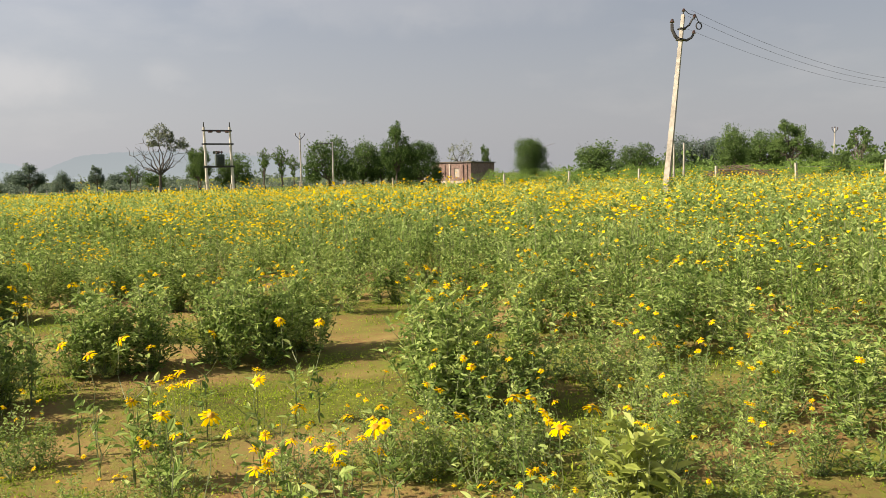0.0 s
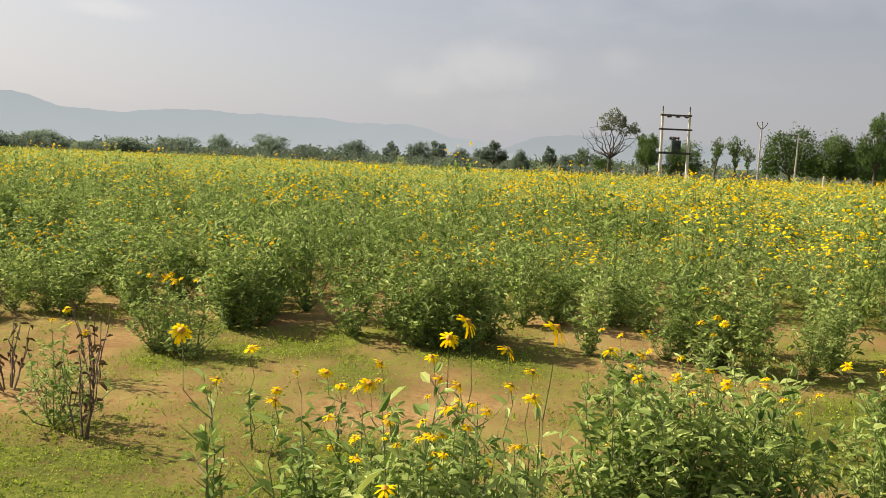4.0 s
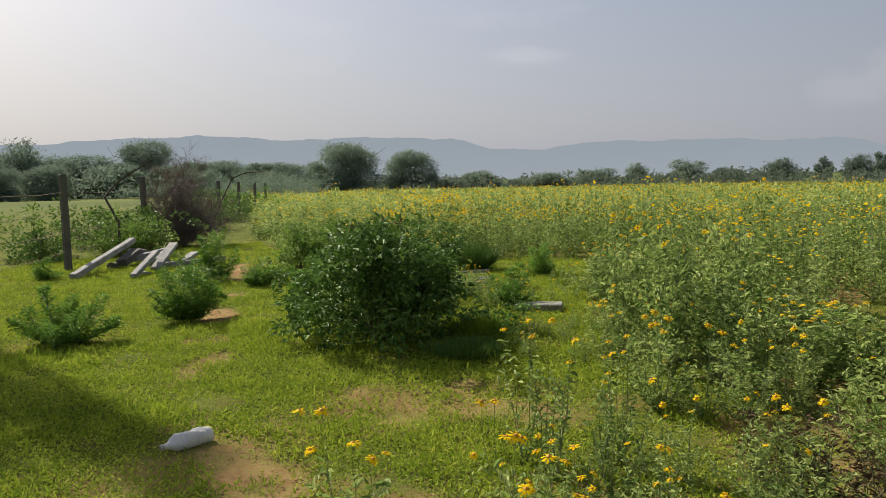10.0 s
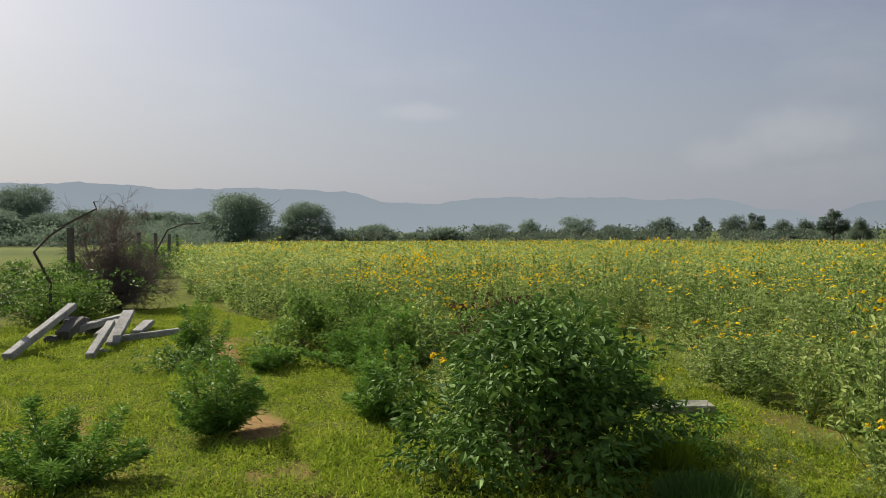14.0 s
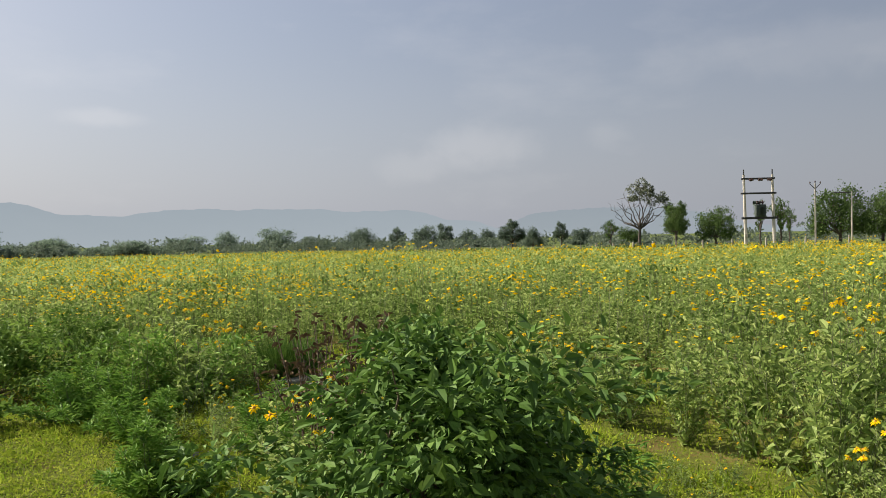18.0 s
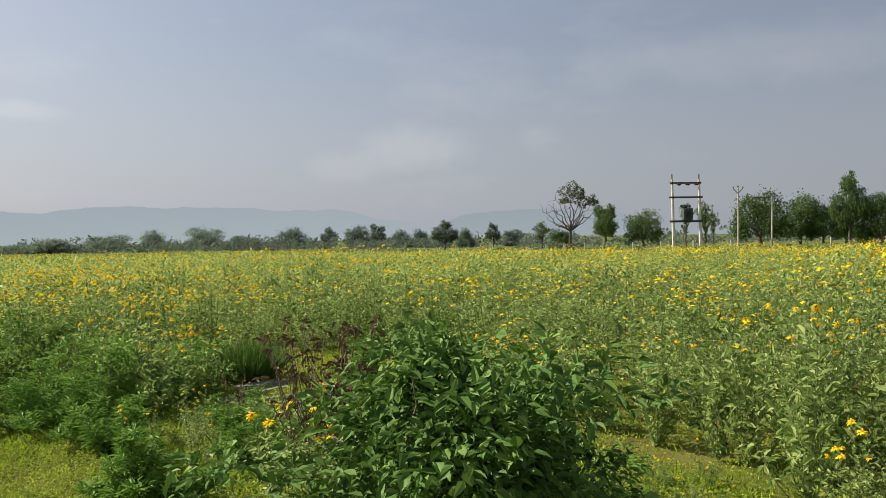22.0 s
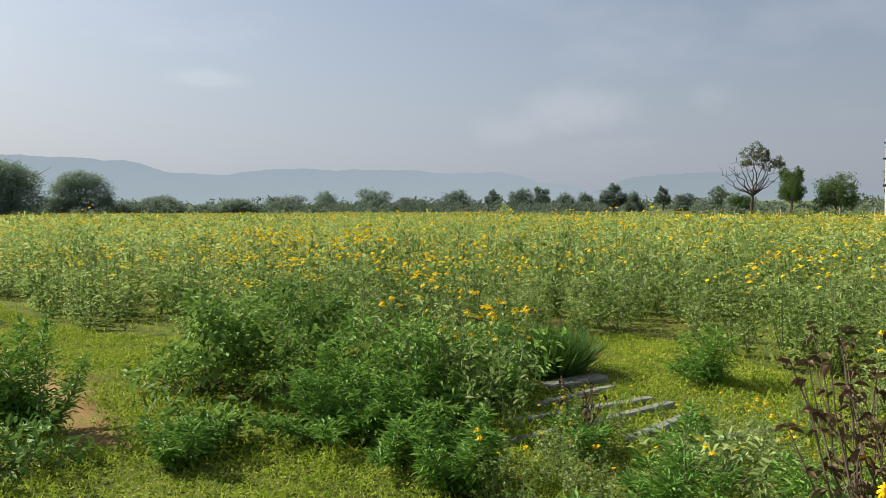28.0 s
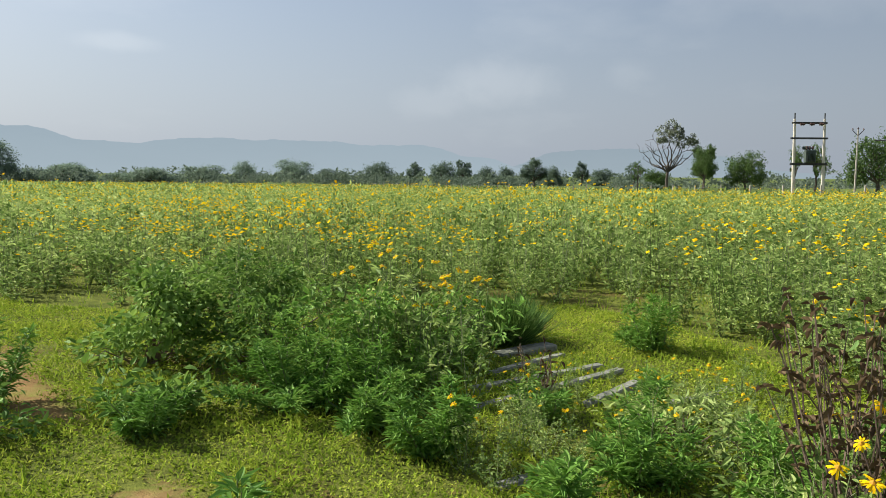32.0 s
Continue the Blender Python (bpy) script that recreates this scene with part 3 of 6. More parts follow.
def wild_plant(seed, height=0.8, leaf_count=260, flowers=8, detail=2, leaf=0.055, spread=0.32, bare=0.0, shoots=13, stray=0.016, rise=0.08):
    """A branching wildflower: arrays by part, and its flower heads as (place, facing, size)."""
    r = np.random.default_rng(seed)
    g, heads = Geo(), []
    main = []
    for k in range(shoots):
        tall = k < 0.55 * shoots
        a = 2 * np.pi * (k / shoots * 3) + r.normal(0, 0.4)
        h = height * (r.uniform(0.66, 1.05) if tall else r.uniform(0.30, 0.72))
        reach = spread * (r.uniform(0.15, 0.75) if tall else r.uniform(0.6, 1.1))
        u = np.linspace(0, 1, 6)[:, None]
        p = np.concatenate([np.cos(a) * reach * u**0.7, np.sin(a) * reach * u**0.7, h * u**1.1], 1) + r.normal(0, 0.014, (6, 3)) * u
        p[0] = (0, 0, 0)
        main.append(p)
    subs = []
    for p in main:
        for _ in range(2):
            i = int(r.integers(2, 5))
            a = r.uniform(0, 2 * np.pi)
            e = p[i] + np.array([0.12 * np.cos(a), 0.12 * np.sin(a), r.uniform(0.06, 0.20) * height / 0.8])
            subs.append(np.stack([p[i], 0.5 * (p[i] + e) + (0, 0, -0.01), e]))
    every = main + subs
    if detail > 1:
        for p in every:
            n = len(p)
            g.add(*tube(p, np.linspace(0.0045 if n > 3 else 0.0025, 0.0014, n), 4), 1)
    elif detail:
        for p in main[:6]:
            g.add(*tube(p[[0, 2, 5]], [0.005, 0.004, 0.002], 3), 1)
    lens = np.array([np.linalg.norm(p[-1] - p[0]) for p in every])
    pick = r.choice(len(every), leaf_count, p=lens / lens.sum())
    u = bare + (1 - bare) * r.uniform(0, 1, leaf_count) ** 0.9
    base = np.empty((leaf_count, 3))
    for i, (k, s) in enumerate(zip(pick, u)):
        p = every[k]
        x = s * (len(p) - 1)
        j = min(int(x), len(p) - 2)
        base[i] = p[j] + (p[j + 1] - p[j]) * (x - j)
    base += r.normal(0, stray, (leaf_count, 3)) * (1, 1, 0.7)
    base[:, 2] = np.maximum(np.abs(base[:, 2]), 0.01)
    a = r.uniform(0, 2 * np.pi, leaf_count)
    d = np.stack([np.cos(a), np.sin(a), r.normal(0.40, 0.5, leaf_count)], -1)
    L = leaf * r.uniform(0.6, 1.35, leaf_count)
    up = unit(np.stack([r.normal(0, 0.65, leaf_count), r.normal(0, 0.65, leaf_count), np.ones(leaf_count)], -1))
    g.add(*leaves(base, d, up, L, L * r.uniform(0.30, 0.52, leaf_count), fine=detail > 1), 0)
    ends = sorted((p[-1] for p in every), key=lambda e: -e[2])
    for e in ends[: min(flowers, len(ends))]:
        n = np.array([r.normal(0, 0.45), r.normal(0, 0.45), 1.0])
        top = e + np.array([r.normal(0, 0.02), r.normal(0, 0.02), rise * r.uniform(0.4, 1.4)])
        if detail > 1:
            g.add(*tube([e, 0.5 * (e + top) + (0.004, 0, 0), top], [0.0018, 0.0014, 0.0014], 3), 1)
        heads.append((top, unit(n), r.uniform(0.8, 1.25)))
    return g, heads


PLANT_MATS = [M_LEAF, M_STEM, M_PETAL, M_DISC]


def with_heads(g, heads, fine=False, radius=0.026):
    for place, n, s in heads:
        v, q, m = flower_geo(fine, radius * s).arrays()
        g.add(v @ facing(n).T + place, q, m)
    return g


def split_geo(g, mats):
    """The geometry of some of the materials alone, with the leaf material first."""
    v, q, m = g.arrays()
    out = Geo()
    keep = np.isin(m, mats)
    used, inv = np.unique(q[keep], return_inverse=True)
    return out.add(v[used], inv.reshape(-1, 4), 0)


HEADS = [flower_geo(True, 0.027, p).mesh("flower", PLANT_MATS) for p in (14, 16, 18, 20)]


def plant_thing(name, seed, label, category, leaf_mat, group, head_scale=1.0, **kw):
    """A plant with its stems, its foliage and every flower head as parts."""
    g, heads = wild_plant(seed, **kw)
    root = tagged(new(name), label, category, group)
    part("stem", split_geo(g, [1]), M_STEM, root)
    part("foliage", split_geo(g, [0]), leaf_mat, root)
    for i, (place, n, s) in enumerate(heads):
        f = part("flower", HEADS[i % 4], None, root)
        f.matrix_local = Matrix.Translation(place) @ Matrix(facing(n).tolist()).to_4x4() @ Matrix.Scale(s * head_scale, 4)
    return root


WALKED = [(5.8, -10.2), (5.6, -5.6), (2.7, -3.6), (-0.4, -2.7), (-2.5, -1.1), (-4.5, 0.7)]


def off_path(x, y):
    """Distance from the line walked."""
    best = np.full(np.shape(x), 1e9)
    for (x0, y0), (x1, y1) in zip(WALKED, WALKED[1:]):
        u = np.clip(((x - x0) * (x1 - x0) + (y - y0) * (y1 - y0)) / ((x1 - x0) ** 2 + (y1 - y0) ** 2), 0, 1)
        best = np.minimum(best, np.hypot(x - x0 - u * (x1 - x0), y - y0 - u * (y1 - y0)))
    return best


FIELD = [(-62, 60), (-30, 30.0), (-21, 20.3), (-16, 15.0), (-13, 12.1), (-11, 10.3), (-9.6, 9.4), (-8.6, 9.2), (-7.2, 8.7), (-5.5, 9.0), (-4.4, 10.0), (-3.4, 10.0), (-2.7, 9.1), (-2.3, 7.6), (-1.7, 5.7), (-1.0, 4.2), (-0.4, 3.1), (0.2, 2.4), (1.4, 1.9), (2.2, 1.6), (3.0, 1.1), (3.8, 0.8), (5.7, 0.8), (6.6, 1.7), (8.9, 2.0), (10.0, 0.6), (10.6, -1.0), (11.2, -2.8), (10.6, -4.2), (10.0, -6.6), (10.2, -11), (14, -18), (24, -24), (69, -24), (59, -7), (41.5, 23.5), (23.8, 56), (7.0, 115), (-14, 170), (-40, 240), (-150, 240)]


def field_points(spacing, near, far, seed, lo=-66, hi=80, gaps=-0.70, ragged=0.25):
    """Places of plants on an uneven grid in the field, between two distances from the path."""
    r = np.random.default_rng(seed)
    n = int(2 * (far + 14) / spacing)
    gx, gy = np.meshgrid((np.arange(n) - n / 2) * spacing, (np.arange(n) - n / 2) * spacing)
    x, y = gx.ravel() + r.uniform(-0.5, 0.5, n * n) * spacing, gy.ravel() + r.uniform(-0.5, 0.5, n * n) * spacing
    d, az = off_path(x, y), np.degrees(np.arctan2(x - 1, y + 8))
    patch = np.sin(0.9 * x + 0.4 * np.sin(0.7 * y)) * np.sin(0.8 * y + 0.5 * np.sin(0.6 * x))
    ok = (d >= near) & (d < far) & (az > lo) & (az < hi) & inside(x, y, FIELD) & (patch + r.normal(0, ragged, n * n) > gaps)
    return np.stack([x[ok], y[ok], ground_z(x[ok], y[ok])], -1), r


def lie_of_crop(x, y):
    """How tall the growth stands: uneven clumps over slow swells."""
    return 1 + 0.95 * (patches(x, y, 1.4, 8) - 0.5) + 0.30 * (patches(x, y, 4.2, 12) - 0.5) + 0.06 * np.sin(0.35 * x + 1) * np.sin(0.3 * y)


def field_stuff(name, label, templates, spacing, near, far, seed, tall=(0.85, 1.25)):
    pos, r = field_points(spacing, near, far, seed)
    swell = lie_of_crop(pos[:, 0], pos[:, 1])
    g = Geo()
    kind = r.integers(0, len(templates) - 2, len(pos))
    rich = (0.5 * patches(pos[:, 0], pos[:, 1], 9.0, 4) + 0.5 * patches(pos[:, 0], pos[:, 1], 2.6, 6) + np.clip((pos[:, 0] - 8) / 80, -0.06, 0.14) + r.normal(0, 0.07, len(pos))) > 0.56
    kind = np.where(rich, len(templates) - 1 - r.integers(0, 2, len(pos)), kind)
    for k, t in enumerate(templates):
        s = kind == k
        if s.any():
            sc = r.uniform(0.85, 1.2, s.sum())
            g.add(*t.spread(pos[s], r.uniform(0, 6.28, s.sum()), sc, sc * r.uniform(*tall, s.sum()) / 1.05 * swell[s]))
    tagged(new(name, g.mesh(name, PLANT_MATS)), label, "wildflowers", kind="stuff")


edge = [with_heads(*wild_plant(90 + k, 0.76, 300, (3, 6, 1, 5, 2, 4, 11, 15)[k], 1, 0.058, 0.30, shoots=14), radius=0.024) for k in range(8)]
mid = [with_heads(*wild_plant(100 + k, 0.74, 150, (2, 5, 0, 5, 2, 3, 10, 14)[k], 1, 0.084, 0.31), radius=0.027) for k in range(8)]
off = [with_heads(*wild_plant(120 + k, 0.74, 70, (2, 5, 0, 4, 1, 10, 15)[k], 0, 0.125, 0.36), radius=0.0265) for k in range(7)]
field_stuff("wildflower_field", "waist-high grey-green wildflowers with yellow heads", edge, 0.46, 6.2, 11, 10)
field_stuff("wildflower_field", "waist-high green wildflowers with yellow heads", mid, 0.50, 11, 19, 11)
field_stuff("wildflower_field", "dense green field speckled with yellow flowers", off, 0.72, 19, 52, 12)


def far_clump(seed, heads=15, shoots=6, per=5):
    """A far patch of growth: leafy shoots with gaps between them, and heads on top."""
    r = np.random.default_rng(seed)
    g = Geo()
    n = shoots * per
    c = np.stack([r.uniform(-0.75, 0.75, shoots), r.uniform(-0.75, 0.75, shoots), r.uniform(0.42, 0.72, shoots)], -1)
    k = np.repeat(np.arange(shoots), per)
    base = c[k] * np.stack([np.ones(n), np.ones(n), r.uniform(0.25, 0.95, n)], -1) + r.normal(0, 0.09, (n, 3)) * (1, 1, 0.3)
    a = r.uniform(0, 6.28, n)
    size = r.uniform(0.18, 0.34, n)
    g.add(*leaves(base, np.stack([np.cos(a), np.sin(a), r.uniform(0.2, 1.5, n)], -1), np.stack([r.normal(0, 0.5, n), r.normal(0, 0.5, n), np.ones(n)], -1), size, 0.52 * size, fine=False), 0)
    f = c[r.integers(0, shoots, heads)] + r.normal(0, 0.14, (heads, 3)) * (1, 1, 0.3) + (0, 0, 0.07)
    for p in f:
        v, q, m = Geo().add([[-1, -1, 0], [1, -1, 0], [1, 1, 0], [-1, 1, 0]], [[0, 1, 2, 3]], 2).arrays()
        g.add((v * 0.030) @ facing([r.normal(0, 0.5), r.normal(-0.3, 0.5), 1]).T + p, q, m)
    return g


field_stuff("wildflower_field", "yellow-green expanse of wildflowers", [far_clump(k, (3, 6, 9, 16, 24)[k], 7, 5) for k in range(5)], 1.5, 52, 105, 13)
field_stuff("wildflower_field", "far yellow expanse of wildflowers", [far_clump(k, (4, 8, 11, 17, 23)[k], 5, 4) for k in range(5)], 2.4, 105, 205, 14)

# ---------- trees ----------
def crown_leaves(r, n, centre, radii, size, mat=0):
    """Leaf clumps spread through an uneven ellipsoid."""
    k = max(6, n // 16)
    c = unit(r.normal(0, 1, (k, 3))) * (r.uniform(0.2, 1.0, k) ** 0.5)[:, None]
    d = c[r.integers(0, k, n)] + r.normal(0, 0.15, (n, 3))
    p = np.asarray(centre) + d * np.asarray(radii)
    p[:, 2] = np.maximum(p[:, 2], np.asarray(centre)[2] - 0.98 * radii[2])
    d = unit(d)
    a = unit(r.normal(0, 1, (n, 3)) + 0.6 * d + np.array([0, 0, -0.15]))
    L = size * r.uniform(0.6, 1.5, n)
    return leaves(p, a, unit(0.38 * r.normal(0, 1, (n, 3)) + 1.3 * d + np.array([0, 0, 0.4])), L, L * r.uniform(0.45, 0.8, n), fine=False)


def tree_thing(style, seed, label, leaf_mat):
    """A tree one metre high and one metre wide, to be stretched to its size."""
    r = np.random.default_rng(seed)
    wood, crown = Geo(), Geo()
    fork = {"r": 0.18, "u": 0.22, "b": 0.06, "a": 0.2, "s": 0.35, "p": 0.3, "f": 0.18, "d": 0.1, "o": 0.24}[style]
    wood.add(*tube(bent((0, 0, -0.02), (r.normal(0, 0.02), r.normal(0, 0.02), fork + 0.12), 6, 0.03), np.linspace(0.035, 0.022, 6), 7), 0)
    blobs = {
        "r": [(0, 0, 0.60, 0.40, 0.40), (-0.22, 0.1, 0.48, 0.28, 0.30), (0.22, -0.05, 0.50, 0.28, 0.32), (0.05, 0.2, 0.74, 0.26, 0.24), (-0.1, -0.2, 0.66, 0.28, 0.26), (0.28, 0.15, 0.34, 0.2, 0.2), (-0.3, -0.1, 0.33, 0.2, 0.2)],
        "u": [(0, 0, 0.60, 0.32, 0.30), (-0.27, 0.08, 0.47, 0.24, 0.20), (0.30, -0.04, 0.55, 0.24, 0.22), (0.12, 0.12, 0.82, 0.21, 0.15), (-0.18, -0.12, 0.72, 0.2, 0.17), (0.33, 0.1, 0.34, 0.19, 0.14), (-0.34, -0.1, 0.30, 0.17, 0.13)],
        "o": [(0, 0, 0.66, 0.28, 0.20), (-0.26, 0.1, 0.56, 0.2, 0.15), (0.27, -0.05, 0.60, 0.2, 0.16), (0.05, 0.15, 0.86, 0.18, 0.12), (-0.12, -0.15, 0.78, 0.18, 0.13), (0.2, 0.1, 0.42, 0.2, 0.12), (-0.24, -0.1, 0.38, 0.17, 0.11), (0.37, 0.0, 0.48, 0.13, 0.1), (-0.37, 0.05, 0.46, 0.12, 0.1), (0, -0.28, 0.5, 0.18, 0.14)],
        "d": [(0, 0, 0.55, 0.38, 0.42), (-0.28, 0.05, 0.42, 0.24, 0.36), (0.28, 0.02, 0.40, 0.24, 0.36), (0.08, 0.1, 0.78, 0.26, 0.20), (-0.14, -0.1, 0.72, 0.24, 0.22), (0.40, 0.05, 0.22, 0.16, 0.20), (-0.40, 0.0, 0.22, 0.16, 0.20), (0.22, -0.22, 0.60, 0.22, 0.24), (0, -0.3, 0.25, 0.3, 0.24)],
        "b": [(0, 0, 0.45, 0.35, 0.42), (-0.28, 0, 0.34, 0.28, 0.32), (0.28, 0.1, 0.36, 0.27, 0.34), (0.12, -0.1, 0.70, 0.22, 0.26), (-0.15, 0.1, 0.62, 0.24, 0.26), (0.38, 0, 0.2, 0.16, 0.2), (-0.4, 0.1, 0.18, 0.16, 0.18)],
        "a": [(0, 0, 0.76, 0.42, 0.17), (-0.28, 0.1, 0.64, 0.26, 0.16), (0.28, -0.1, 0.66, 0.28, 0.16), (0.1, 0.2, 0.86, 0.24, 0.12), (-0.38, 0, 0.46, 0.18, 0.14), (0.4, 0.1, 0.45, 0.18, 0.16), (0, -0.2, 0.5, 0.3, 0.2)],
        "s": [(0.05, 0, 0.86, 0.22, 0.12), (-0.25, 0, 0.72, 0.18, 0.10), (0.28, 0.05, 0.68, 0.18, 0.10), (0.0, 0.1, 0.60, 0.16, 0.1), (-0.1, -0.1, 0.46, 0.14, 0.1)],
        "p": [(0.1, 0, 0.78, 0.26, 0.2), (-0.25, 0, 0.66, 0.22, 0.2), (0.3, 0.05, 0.5, 0.2, 0.2), (-0.05, 0.1, 0.45, 0.24, 0.2)],
        "f": [(-0.42, 0, 0.5, 0.1, 0.09), (-0.3, 0.05, 0.68, 0.1, 0.09), (-0.15, 0, 0.82, 0.1, 0.09), (0.05, 0, 0.92, 0.11, 0.09), (0.2, 0.05, 0.84, 0.1, 0.09), (0.34, 0, 0.7, 0.1, 0.09), (0.44, 0, 0.5, 0.1, 0.09), (0, 0, 0.55, 0.16, 0.14)],
    }[style]
    dens = {"s": 300, "p": 220, "f": 300, "o": 640, "r": 900, "b": 950}.get(style, 2100)
    for x, y, z, rx, rz in blobs:
        end = (x, y, z + 0.3 * rz)
        wood.add(*tube(bent((0, 0, fork), end, 6, 0.06), np.linspace(0.02, 0.004, 6), 5), 0)
        for _ in range(3):
            t = np.array([x, y, z]) + r.normal(0, 0.6, 3) * (rx, rx, rz)
            wood.add(*tube(bent(0.5 * np.array(end) + (0, 0, 0.5 * fork), t, 4, 0.08), np.linspace(0.008, 0.002, 4), 4), 0)
        crown.add(*crown_leaves(r, dens, (x, y, z), (rx, rx, rz), 0.027 if style == "d" else 0.036 if style in "br" else 0.034), 0)
    root = tagged(new("tree"), label, "tree", "trees round the field")
    part("trunk", wood, M_BARK, root)
    part("crown", crown, leaf_mat, root)
    return root


def tree_kinds():
    made = {}
    for style, label in (("r", "round-crowned dark green tree"), ("o", "open-crowned green tree on a short trunk"), ("d", "dense domed green tree leafy to the ground"), ("u", "upright leafy green tree"), ("b", "low spreading green bush tree"), ("a", "flat-topped thorny acacia tree"), ("s", "thin sparsely leaved tree"), ("p", "pale half-bare tree"), ("f", "fan-shaped lopped tree with leaf tufts")):
        # Far and west zones repeat each tree with haze-paled leaves.
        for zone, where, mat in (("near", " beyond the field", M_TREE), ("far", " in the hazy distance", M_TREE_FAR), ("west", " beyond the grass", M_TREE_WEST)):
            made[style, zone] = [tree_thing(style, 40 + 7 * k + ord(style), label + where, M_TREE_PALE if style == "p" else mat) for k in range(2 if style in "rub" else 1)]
    return made


KINDS = tree_kinds()
PLACED = {}
r_tree = random.Random(5)


def plant_tree(x, y, h, w, style):
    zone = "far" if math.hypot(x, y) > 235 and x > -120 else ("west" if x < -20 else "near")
    choices = KINDS[style, zone]
    root = choices[r_tree.randrange(len(choices))]
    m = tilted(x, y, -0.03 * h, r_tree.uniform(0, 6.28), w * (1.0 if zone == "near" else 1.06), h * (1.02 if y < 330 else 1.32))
    if root.name in PLACED:
        copy_thing(root, m)
    else:
        PLACED[root.name] = (root, m)


EAST = [
    (50.6, 207.2, 11.4, 6.9, "o"), (56.9, 195.1, 9.3, 9.5, "r"), (52.6, 153.3, 8.6, 5.2, "s"), (55.9, 152.3, 8.9, 6.4, "s"), (63.3, 144.5, 10.1, 10.4, "r"), (69.6, 142.0, 9.1, 9.0, "r"), (69.5, 125.6, 12.0, 6.3, "o"), (73.6, 123.6, 8.3, 6.9, "d"), (104.8, 163.6, 10.6, 7.7, "p"), (109.9, 160.6, 9.1, 3.1, "o"), (104.7, 134.2, 9.2, 8.8, "d"), (109.8, 117.9, 7.8, 12.1, "b"), (115.9, 112.8, 7.1, 8.6, "b"), (110.1, 97.6, 5.1, 3.8, "b"), (132.1, 103.6, 10.1, 6.7, "r"), (158.6, 118.9, 10.0, 10.5, "r"), (131.0, 89.4, 9.7, 8.0, "o"), (181.3, 122.4, 7.6, 6.1, "r"), (129.5, 74.6, 7.4, 7.5, "f")
]
EAST_BACK = [
    (111.4, 65.6, 3.3, 3.8, "b"), (122.4, 67.3, 3.0, 6.8, "b"), (189.8, 173.5, 12.5, 14.5, "b"), (195.5, 167.6, 11.5, 14.5, "b"), (72.9, 140.0, 7.8, 6.7, "r"), (76.1, 138.2, 8.3, 6.7, "r"), (63.1, 166.5, 7.7, 4.5, "s"), (32.9, 200.8, 7.2, 5.0, "s"), (41.9, 224.6, 5.8, 9.6, "b")
]
NORTH = [
    (-226.3, 423.6, 7.5, 28.5, "b"), (-213.4, 452.3, 4.3, 17.5, "b"), (-189.0, 441.3, 6.5, 31.9, "b"), (-176.4, 489.0, 8.2, 27.2, "r"), (-164.5, 535.0, 11.3, 15.6, "r"), (-142.1, 582.5, 12.8, 26.8, "r"), (-118.6, 587.6, 8.5, 23.1, "b"), (-82.3, 593.7, 12.5, 22.6, "r"), (-55.5, 596.6, 12.6, 13.4, "o"), (-34.7, 598.1, 13.3, 19.3, "r"), (-18.9, 558.8, 13.2, 14.9, "o"), (-3.3, 559.0, 10.2, 17.6, "b"), (9.9, 538.9, 10.1, 15.1, "b"), (12.7, 284.6, 10.7, 10.4, "o"), (29.0, 397.8, 8.0, 10.1, "b"), (46.1, 426.2, 10.1, 7.8, "o"), (55.0, 415.0, 7.1, 14.7, "b"), (41.9, 255.2, 8.4, 6.5, "s"), (52.8, 217.1, 11.6, 8.8, "o")
]
WEST = [
    (-241.2, 313.5, 24.0, 33.0, "d"), (-239.3, 289.3, 14.1, 13.3, "d"), (-258.0, 399.4, 17.9, 30.2, "d"), (-180.2, 100.0, 10.2, 12.2, "d"), (-182.0, 111.1, 14.5, 13.3, "r"), (-169.4, 117.2, 10.5, 21.2, "d"), (-177.0, 143.5, 15.6, 15.8, "d"), (-187.4, 180.6, 10.9, 19.8, "d"), (-210.5, 233.5, 11.9, 25.9, "d"), (-153.6, 114.7, 8.0, 12.6, "a"), (-180.9, 160.8, 9.8, 14.0, "a"), (-142.8, 92.4, 6.9, 11.2, "d"), (-243.5, 454.4, 8.0, 25.4, "b"), (-247.7, 429.2, 5.8, 17.5, "b"), (-244.1, 456.7, 8.6, 25.4, "b"), (-146.7, 133.1, 6.6, 9.0, "r"), (-193.9, 199.7, 10.5, 16.2, "a"), (-151.8, 128.8, 7.7, 11.5, "d"), (-141.0, 81.6, 6.2, 8.3, "d")
]
for grove in (EAST, EAST_BACK, NORTH, WEST):
    for row in grove:
        plant_tree(*row)
# Unseen tree, added out of view and stretched tall to shade the grass.
plant_tree(-13.2, 2.75, 10.4, 1.9, "o")
for root, m in PLACED.values():
    root.matrix_basis = m
for roots in KINDS.values():
    for root in roots:
        if root.name not in PLACED:
            for child in list(root.children):
                bpy.data.objects.remove(child)
            bpy.data.objects.remove(root)

# ---------- near wildflowers ----------
CROP_LABEL = "grey-green branching wildflower with yellow daisy heads"
GROUP = "wildflowers beside the path"
KINDS_NEAR = [plant_thing("wildflower", 300 + k, CROP_LABEL, "wildflower", M_LEAF, GROUP, 0.82, height=0.80, leaf_count=600, flowers=(2, 5, 9, 1, 6, 0)[k], leaf=0.058, spread=0.28, shoots=15) for k in range(6)]
KINDS_TALL = [plant_thing("flower_stalk", 330 + k, "thin pale stalk with large yellow flower heads", "wildflower", M_LEAF, "tall yellow flowers beside the path", 1.25, height=0.42, leaf_count=45, flowers=3, leaf=0.065, spread=0.24, shoots=4, stray=0.012, rise=0.20) for k in range(4)]
